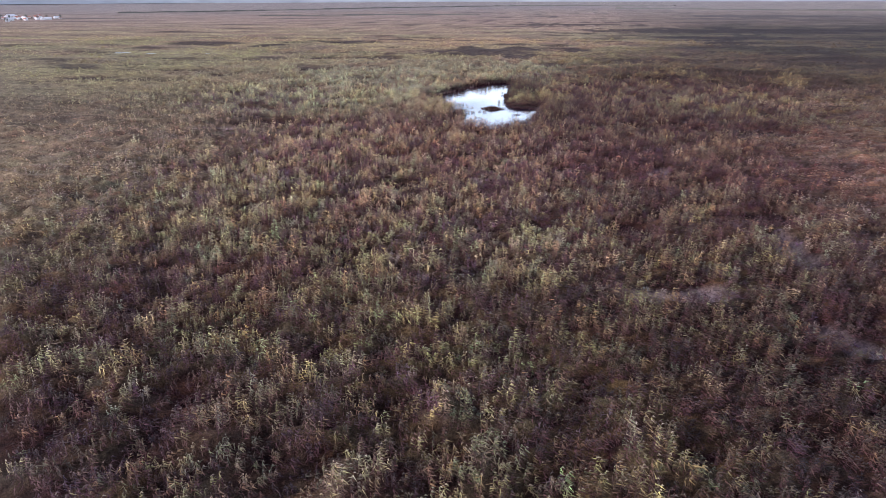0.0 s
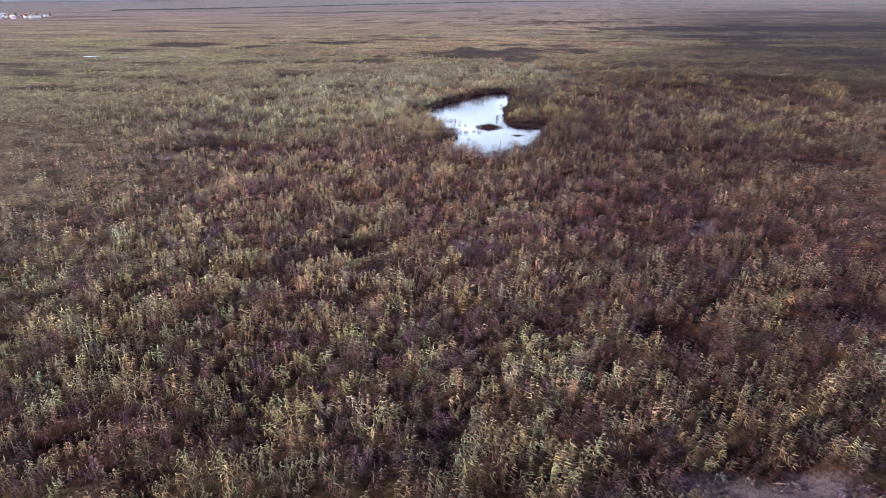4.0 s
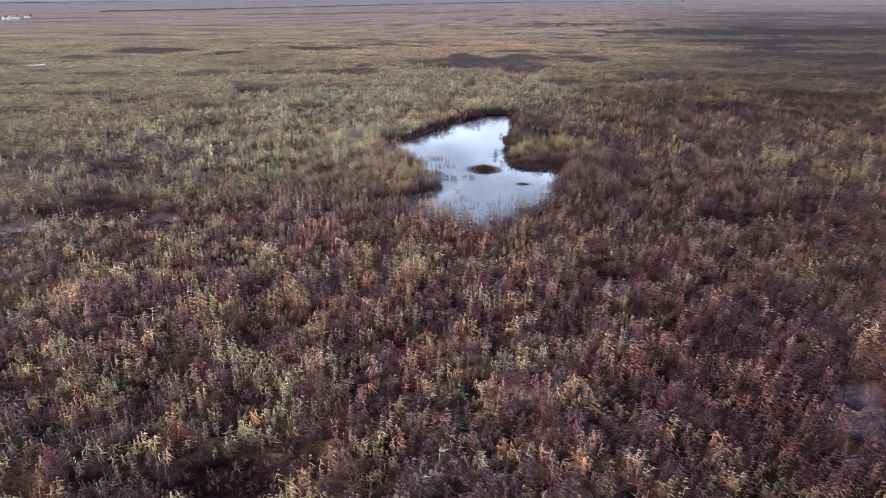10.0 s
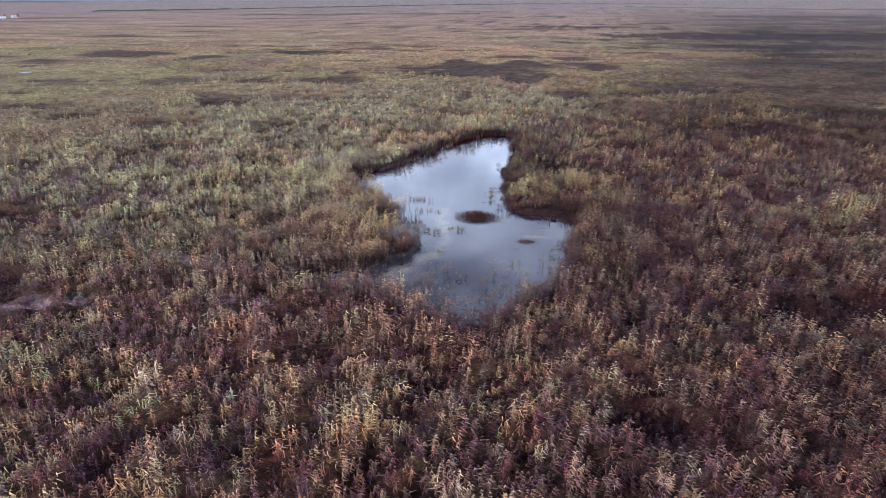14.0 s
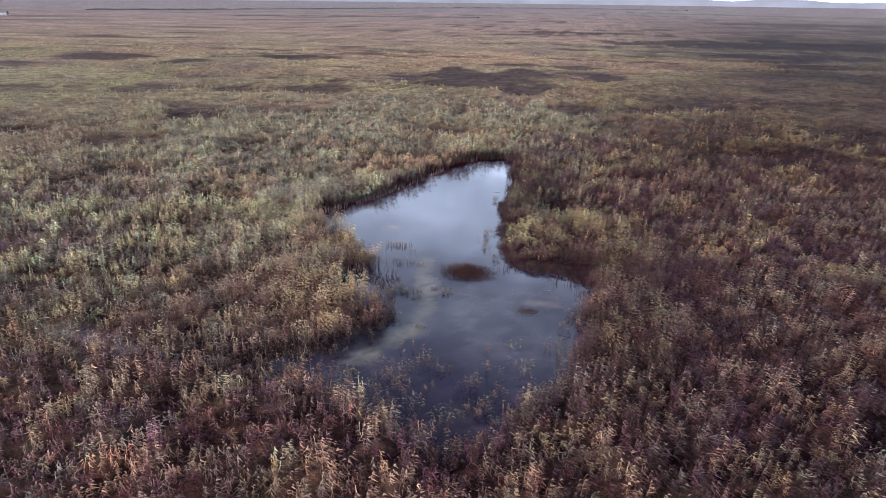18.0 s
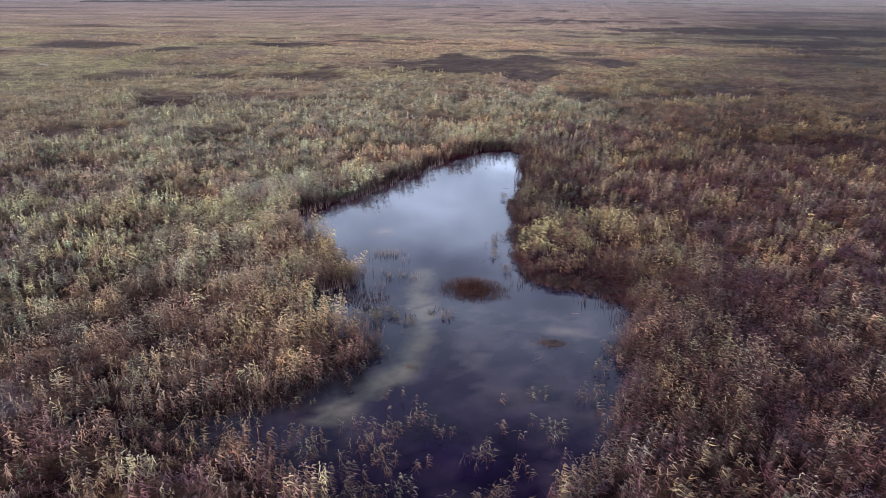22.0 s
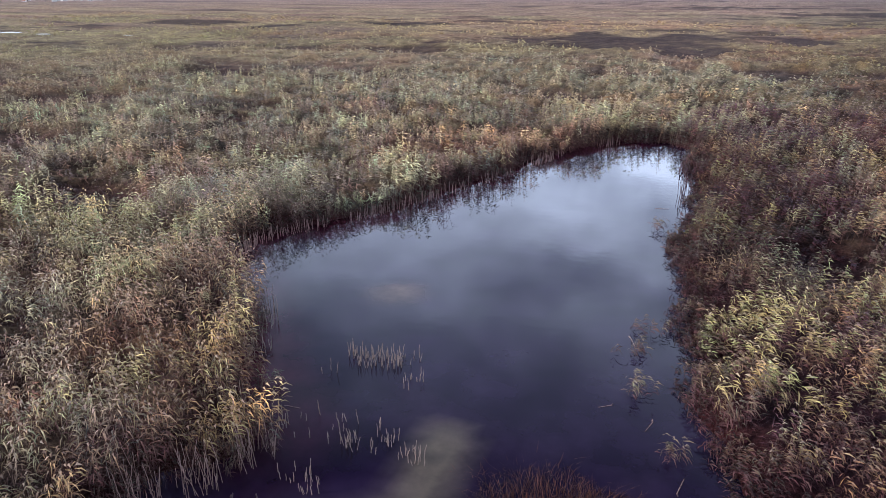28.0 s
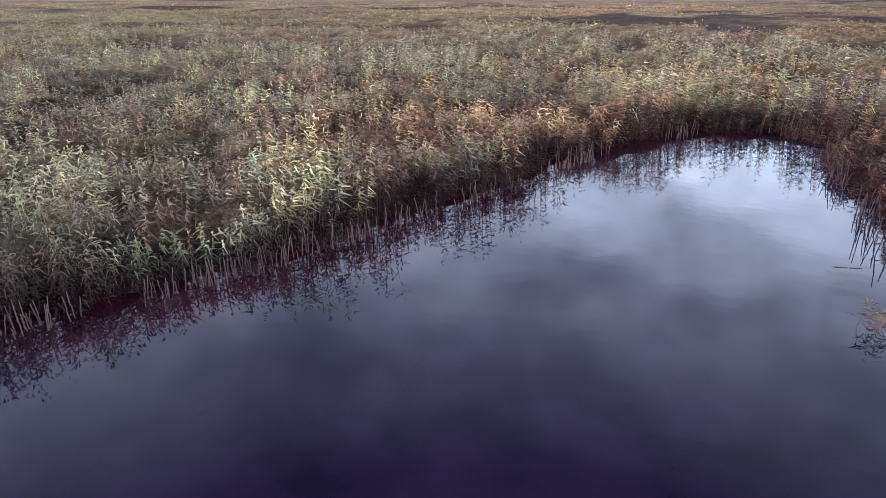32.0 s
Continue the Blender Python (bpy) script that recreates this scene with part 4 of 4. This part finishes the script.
def sedge_island(x, y, rx, ry, count, tall, color, label, seed):
    rng = np.random.default_rng(seed)
    root = thing("sedge_island", x, y, 0, label, "sedge")
    bm = bmesh.new()
    bmesh.ops.create_icosphere(bm, subdivisions=3, radius=1)
    for v in bm.verts:
        k = 1 + 0.25 * noise.noise(v.co * 2 + Vector((seed, 0, 0)))
        v.co = Vector((v.co.x * rx * 0.62 * k, v.co.y * ry * 0.62 * k, v.co.z * 0.14 - 0.05))
    part("mound", bm, MUD, root, "wet peaty root mound")
    a, r = rng.uniform(0, 6.283, count), rng.uniform(0, 1, count) ** 0.72 * 1.12
    ragged = 0.8 + 0.55 * vnoise(np.cos(a) * 4 + 20 + seed, np.sin(a) * 4 + 20, 1.3, seed)
    r = r * np.where(rng.uniform(0, 1, count) < 0.15, 1.25, 1) * ragged
    bx, by = np.cos(a) * r * rx, np.sin(a) * r * ry
    h = tall * rng.uniform(0.5, 1.1, count) * np.clip(1.15 - 0.8 * r, 0.15, 1.1)
    base = np.stack([bx, by, np.full(count, -0.05)], 1)
    tip = base + np.stack([rng.normal(0.06, 0.26, count) + bx * 0.06, rng.normal(0, 0.26, count) + by * 0.06, h], 1)
    mid = base * 0.45 + tip * 0.55
    mid[:, :2] -= (tip - base)[:, :2] * 0.2
    b = rng.uniform(0, 3.14, count)
    side = np.stack([np.cos(b), np.sin(b), np.zeros(count)], 1) * 0.009
    V = np.stack([base - side, base + side, mid - side * 0.8, mid + side * 0.8, tip], 1).reshape(-1, 3)
    o = np.arange(count)[:, None] * 5
    F = np.concatenate([o + NP([[0, 1, 3]]), o + NP([[0, 3, 2]]), o + NP([[2, 3, 4]])])
    T = np.repeat(NP(color)[None] * rng.uniform(0.5, 1.5, count)[:, None], 5, 0)
    ob = new("sedge_tuft", sheet_mesh("sedge_tuft", V, F, T, STALK))
    ob.parent = root
    tagged(ob, "upright rusty sedge blades", kind="stuff")


sedge_island(-10.0, 179.7, 2.9, 2.2, 3600, 1.15, (0.056, 0.022, 0.015), "low island of rust-brown sedge in the pond", 21)
sedge_island(-2.2, 171.0, 1.7, 1.0, 420, 0.45, (0.045, 0.028, 0.026), "sunken tuft of flattened brown sedge", 22)


def reed_clump(x, y, stems, tall, spread, color, seed, label, leaf=0.5):
    rng = np.random.default_rng(seed)
    root = thing("reed_clump", x, y, 0, label, "reeds", "reed clumps standing in the pond")
    for _ in range(stems):
        a, r = rng.uniform(0, 6.283), spread * math.sqrt(rng.uniform(0, 1))
        v, f, t = feather_arrays(NP([0.0]), NP([0.0]), NP(color)[None] * rng.uniform(0.8, 1.25), NP([tall]), 1, 9, NP([leaf]), NP([0.036]), NP([0.01]), rng, True, True, 0.75, -0.1)
        ob = new("reed", sheet_mesh("reed", v, f, t, REED))
        ob.parent = root
        ob.location = (math.cos(a) * r, math.sin(a) * r, 0)


WATER_CLUMPS = ((-17.2, 171.8, 26, 1.1, 0.8), (-16.5, 173.0, 14, 0.8, 0.6), (-18.6, 171.6, 12, 0.9, 0.6), (-15.6, 172.5, 6, 0.6, 0.4), (-14.3, 171.9, 8, 0.6, 0.5), (-11.3, 173.7, 9, 0.6, 0.6), (-15.5, 153.8, 14, 1.5, 0.9),
                (-17.2, 155.2, 9, 1.3, 0.7), (-11.2, 153.9, 12, 1.3, 0.9), (-9.6, 151.8, 10, 1.4, 0.9), (-5.8, 155.6, 14, 1.3, 1.0),
                (-4.2, 152.4, 12, 1.5, 0.9), (-1.8, 158.6, 12, 1.4, 0.9), (0.6, 163.5, 10, 1.3, 0.8), (1.4, 167.5, 9, 1.1, 0.7))
WATER_CLUMPS += ((-7.2, 150.2, 12, 1.6, 1.0), (-13.2, 151.8, 12, 1.6, 0.9), (-8.6, 157.6, 6, 0.8, 0.8), (-3.0, 163.2, 5, 0.7, 0.7),
                 (-9.6, 194.2, 10, 0.8, 0.9), (-9.9, 191.6, 9, 0.7, 0.8), (-9.2, 188.6, 11, 0.9, 0.7), (-7.6, 184.6, 9, 0.8, 0.6),
                 (-10.6, 209.5, 9, 0.9, 0.6), (-23.6, 183.2, 8, 0.7, 0.5), (2.6, 170.0, 8, 1.0, 0.6), (-12.4, 164.8, 4, 0.5, 0.6))
for k, (cx, cy, stems, tall, spread) in enumerate(WATER_CLUMPS):
    reed_clump(cx, cy, stems, tall, spread, (0.15, 0.125, 0.075) if k % 3 else (0.20, 0.19, 0.11), 100 + k,
               "pale green reed shoots standing in shallow water" if k % 3 == 0 else "sparse tan reeds standing in shallow water", 0.42)


def floating_reed(x, y, length, turn, mat):
    """A broken stem afloat, with a node and a split end."""
    bm = bmesh.new()
    for u, r in ((-0.5, 0.6), (0.1, 1.0)):
        m = Matrix.Translation(((u + 0.25) * length, 0, 0.012)) @ Matrix.Rotation(radians(90), 4, "Y")
        bmesh.ops.create_cone(bm, cap_ends=True, segments=6, radius1=0.016 * r, radius2=0.016, depth=length * 0.52, matrix=m)
    a = [bm.verts.new(q) for q in ((length * 0.5, 0, 0.02), (length * 0.8, 0.05, 0.05), (length * 0.72, 0.09, 0.01), (length * 0.55, 0.03, 0.02))]
    bm.faces.new(a)
    me = bpy.data.meshes.new("floating_reed")
    bm.to_mesh(me)
    bm.free()
    me.materials.append(mat)
    ob = tagged(new("floating_reed", me), "broken reed stem floating on the dark water", "reed stem", "floating reed stems")
    ob.matrix_world = pose(x, y, 0.0, 0, 0, turn)


for k, (px, py) in enumerate(((-9.4, 189.4), (-10.2, 186.9), (-8.4, 186.2), (-9.9, 192.6), (-23.0, 182.6), (-21.6, 182.0), (-12.6, 178.6), (-7.0, 183.3),
                              (-11.0, 172.8), (-14.9, 174.5), (-0.6, 176.6), (-3.2, 168.2), (-13.0, 168.4), (-5.0, 162.0), (-9.6, 206.0), (-10.8, 214.5))):
    floating_reed(px, py, 0.4 + 0.13 * (k % 4), 37 * k, STUB_PALE if k % 3 == 0 else STEM_TAN)


# ---------------------------------------------------------------- far village and fields
def box(bm, x0, y0, z0, x1, y1, z1):
    v = [bm.verts.new(q) for q in ((x0, y0, z0), (x1, y0, z0), (x1, y1, z0), (x0, y1, z0), (x0, y0, z1), (x1, y0, z1), (x1, y1, z1), (x0, y1, z1))]
    for f in ((3, 2, 1, 0), (4, 5, 6, 7), (0, 1, 5, 4), (1, 2, 6, 5), (2, 3, 7, 6), (3, 0, 4, 7)):
        bm.faces.new([v[i] for i in f])


def house(w, d, h, roof_mat, label):
    root = thing("house", 0, 0, 0, label, "house", "houses of the far village")
    bm = bmesh.new()
    box(bm, -w / 2, -d / 2, -1, w / 2, d / 2, h)
    for sx in (-1, 1):
        a = [bm.verts.new((sx * w / 2, -d / 2, h)), bm.verts.new((sx * w / 2, d / 2, h)), bm.verts.new((sx * w / 2, 0, h + d * 0.3))]
        bm.faces.new(a if sx > 0 else a[::-1])
    part("wall", bm, WALL, root)
    bm = bmesh.new()
    e, t = 0.6, 0.35
    for sy in (-1, 1):
        low, top = (sy * (d / 2 + e), h - e * 0.6), (0, h + d * 0.3)
        v = [bm.verts.new(q) for x in (-w / 2 - e, w / 2 + e) for q in ((x, low[0], low[1] + 0.02), (x, top[0], top[1] + 0.02), (x, top[0], top[1] + t), (x, low[0], low[1] + t))]
        for f in ((0, 1, 5, 4), (1, 2, 6, 5), (2, 3, 7, 6), (3, 0, 4, 7), (0, 3, 2, 1), (4, 5, 6, 7)):
            bm.faces.new([v[i] for i in f])
    roof = part("roof", bm, roof_mat, root)
    bm = bmesh.new()
    box(bm, w * 0.2, -0.4, h + d * 0.15, w * 0.2 + 0.8, 0.4, h + d * 0.3 + 1.2)
    part("chimney", bm, WALL, roof)
    for x in (-w * 0.3, w * 0.3):
        for sy in (-1, 1):
            bm = bmesh.new()
            y0, y1 = sorted((sy * (d / 2 - 0.1), sy * (d / 2 + 0.05)))
            box(bm, x - 0.7, y0, h * 0.4, x + 0.7, y1, h * 0.4 + 1.5)
            part("window", bm, PANE, root)
    bm = bmesh.new()
    box(bm, -0.6, -d / 2 - 0.06, 0, 0.6, -d / 2 + 0.1, 2.1)
    part("door", bm, WOODY, root)
    return root


def tree(h, seed):
    rnd = random.Random(seed)
    root = thing("tree", 0, 0, 0, "dark bare-edged broadleaf tree by the village", "tree", "trees of the far village")
    bm = bmesh.new()
    bmesh.ops.create_cone(bm, cap_ends=True, segments=7, radius1=h * 0.04, radius2=h * 0.012, depth=h * 0.7, matrix=Matrix.Translation((0, 0, h * 0.35)))
    for k in range(5):
        a = rnd.uniform(0, 6.28)
        m = Matrix.Translation((0, 0, h * rnd.uniform(0.35, 0.55))) @ Matrix.Rotation(a, 4, "Z") @ Matrix.Rotation(0.8, 4, "Y") @ Matrix.Translation((0, 0, h * 0.16))
        bmesh.ops.create_cone(bm, cap_ends=False, segments=5, radius1=h * 0.016, radius2=h * 0.005, depth=h * 0.32, matrix=m)
    part("trunk", bm, WOODY, root)
    bm = bmesh.new()
    for _ in range(150):
        u = Vector((rnd.gauss(0, 1), rnd.gauss(0, 1), rnd.gauss(0, 1))).normalized() * rnd.uniform(0.3, 1) ** 0.5
        c = Vector((u.x * h * 0.30, u.y * h * 0.30, h * 0.66 + u.z * h * 0.32))
        q = [bm.verts.new(c + Vector((rnd.uniform(-1, 1), rnd.uniform(-1, 1), rnd.uniform(-1, 1))) * h * 0.07) for _ in range(4)]
        bm.faces.new(q[:3]); bm.faces.new((q[1], q[3], q[2]))
    part("crown", bm, FOLIAGE, root)
    return root


GREYROOF = plain_material("pale_sheet_roof", (0.62, 0.62, 0.64), 0.6, 0.15, 0.3)


def build_village():
    rnd = random.Random(5)
    first = [house(14, 9, 4.2, ROOF, "white plastered house with a red clay tile roof"), house(20, 10, 4.6, GREYROOF, "long white house with a pale sheet roof"),
             house(11, 8, 5.6, ROOF, "small two-storey white house with a red roof")]
    trees = [tree(11, 1), tree(14, 2), tree(9, 3)]
    used = {0: 0, 1: 0, 2: 0, 3: 0, 4: 0, 5: 0}
    # rows of plots: from the near lane to the back lane
    for u, v, kind in [(rnd.random(), rnd.random(), rnd.choice((0, 1, 1, 2))) for _ in range(58)] + [(rnd.random(), rnd.random(), rnd.choice((3, 4, 5))) for _ in range(64)]:
        x = (-860 + -45 * v) * (1 - u) + (-1085 - 30 * v) * u
        y = (830 + 285 * v) * (1 - u) + (1000 + 240 * v) * u
        m = pose(x * 0.80, y * 0.80, 1.8, 0, 0, rnd.uniform(0, 180)) @ Matrix.Scale(rnd.uniform(0.5, 0.75), 4)
        ob = (first + trees)[kind]
        if used[kind] == 0:
            ob.matrix_basis = m
        else:
            copy_thing(ob, m)
        used[kind] += 1


build_village()


def far_water(name, cx, cy, rx, ry, z, turn, label):
    bm = bmesh.new()
    c, w = math.cos(radians(turn)), math.sin(radians(turn))
    ring = []
    for i in range(28):
        a = i * 6.2832 / 28
        k = 1 + 0.25 * noise.noise((math.cos(a) * 1.5, math.sin(a) * 1.5, cx * 0.01))
        px, py = math.cos(a) * rx * k, math.sin(a) * ry * k
        ring.append(bm.verts.new((cx + px * c - py * w, cy + px * w + py * c, z)))
    bm.faces.new(ring)
    me = bpy.data.meshes.new(name)
    bm.to_mesh(me)
    bm.free()
    me.materials.append(LAKE)
    tagged(new(name, me), label, "water", kind="structure")


LAKE = plain_material("far_water", (0.02, 0.022, 0.03), 0.04, 0.2, 0.01)
far_water("lake", -3000, 3100, 1250, 210, 4.2, 45, "pale strip of open lake far off")
for px, py, a, b in ((-221, 314, 4.2, 1.2), (-203, 312, 2.4, 0.9), (-175, 318, 1.6, 0.6)):
    far_water("pool", px, py, a, b, 2.6, 20, "small bright pool among distant reeds")


def hedge_bank(points, tall, wide, label, seed):
    """A dark overgrown ditch bank running across the plain."""
    rnd = random.Random(seed)
    V, F = [], []
    for (ax, ay), (bx, by) in zip(points, points[1:]):
        n = max(2, int(math.hypot(bx - ax, by - ay) / 14))
        for i in range(n):
            u = i / n
            x, y = ax + (bx - ax) * u, ay + (by - ay) * u
            h = tall * rnd.uniform(0.5, 1.3)
            V += [(x - wide, y - wide, 1.5), (x - wide * 0.3, y - wide * 0.3, 2.2 + h), (x + wide * 0.3, y + wide * 0.3, 2.2 + h * 0.9), (x + wide, y + wide, 1.5)]
    for i in range(len(V) // 4 - 1):
        for k in range(3):
            F.append((i * 4 + k, i * 4 + k + 1, i * 4 + 5 + k, i * 4 + 4 + k))
    me = bpy.data.meshes.new("ditch_bank")
    me.from_pydata(V, [], F)
    me.materials.append(FOLIAGE)
    tagged(new("ditch_bank", me), label, "ditch bank", kind="structure")


hedge_bank(((-900, 1250), (-760, 1417), (-640, 1680), (-420, 2106), (-200, 2350), (60, 2420), (300, 2300)), 2.0, 5, "dark overgrown ditch bank crossing the plain", 1)
hedge_bank(((90, 1800), (420, 1560), (700, 1500), (1200, 1450)), 2.2, 6, "distant dark hedge line on the plain", 2)
hedge_bank(((-500, 1050), (-330, 1130), (-150, 1180)), 1.2, 4, "faint dark ditch line in the far reeds", 3)
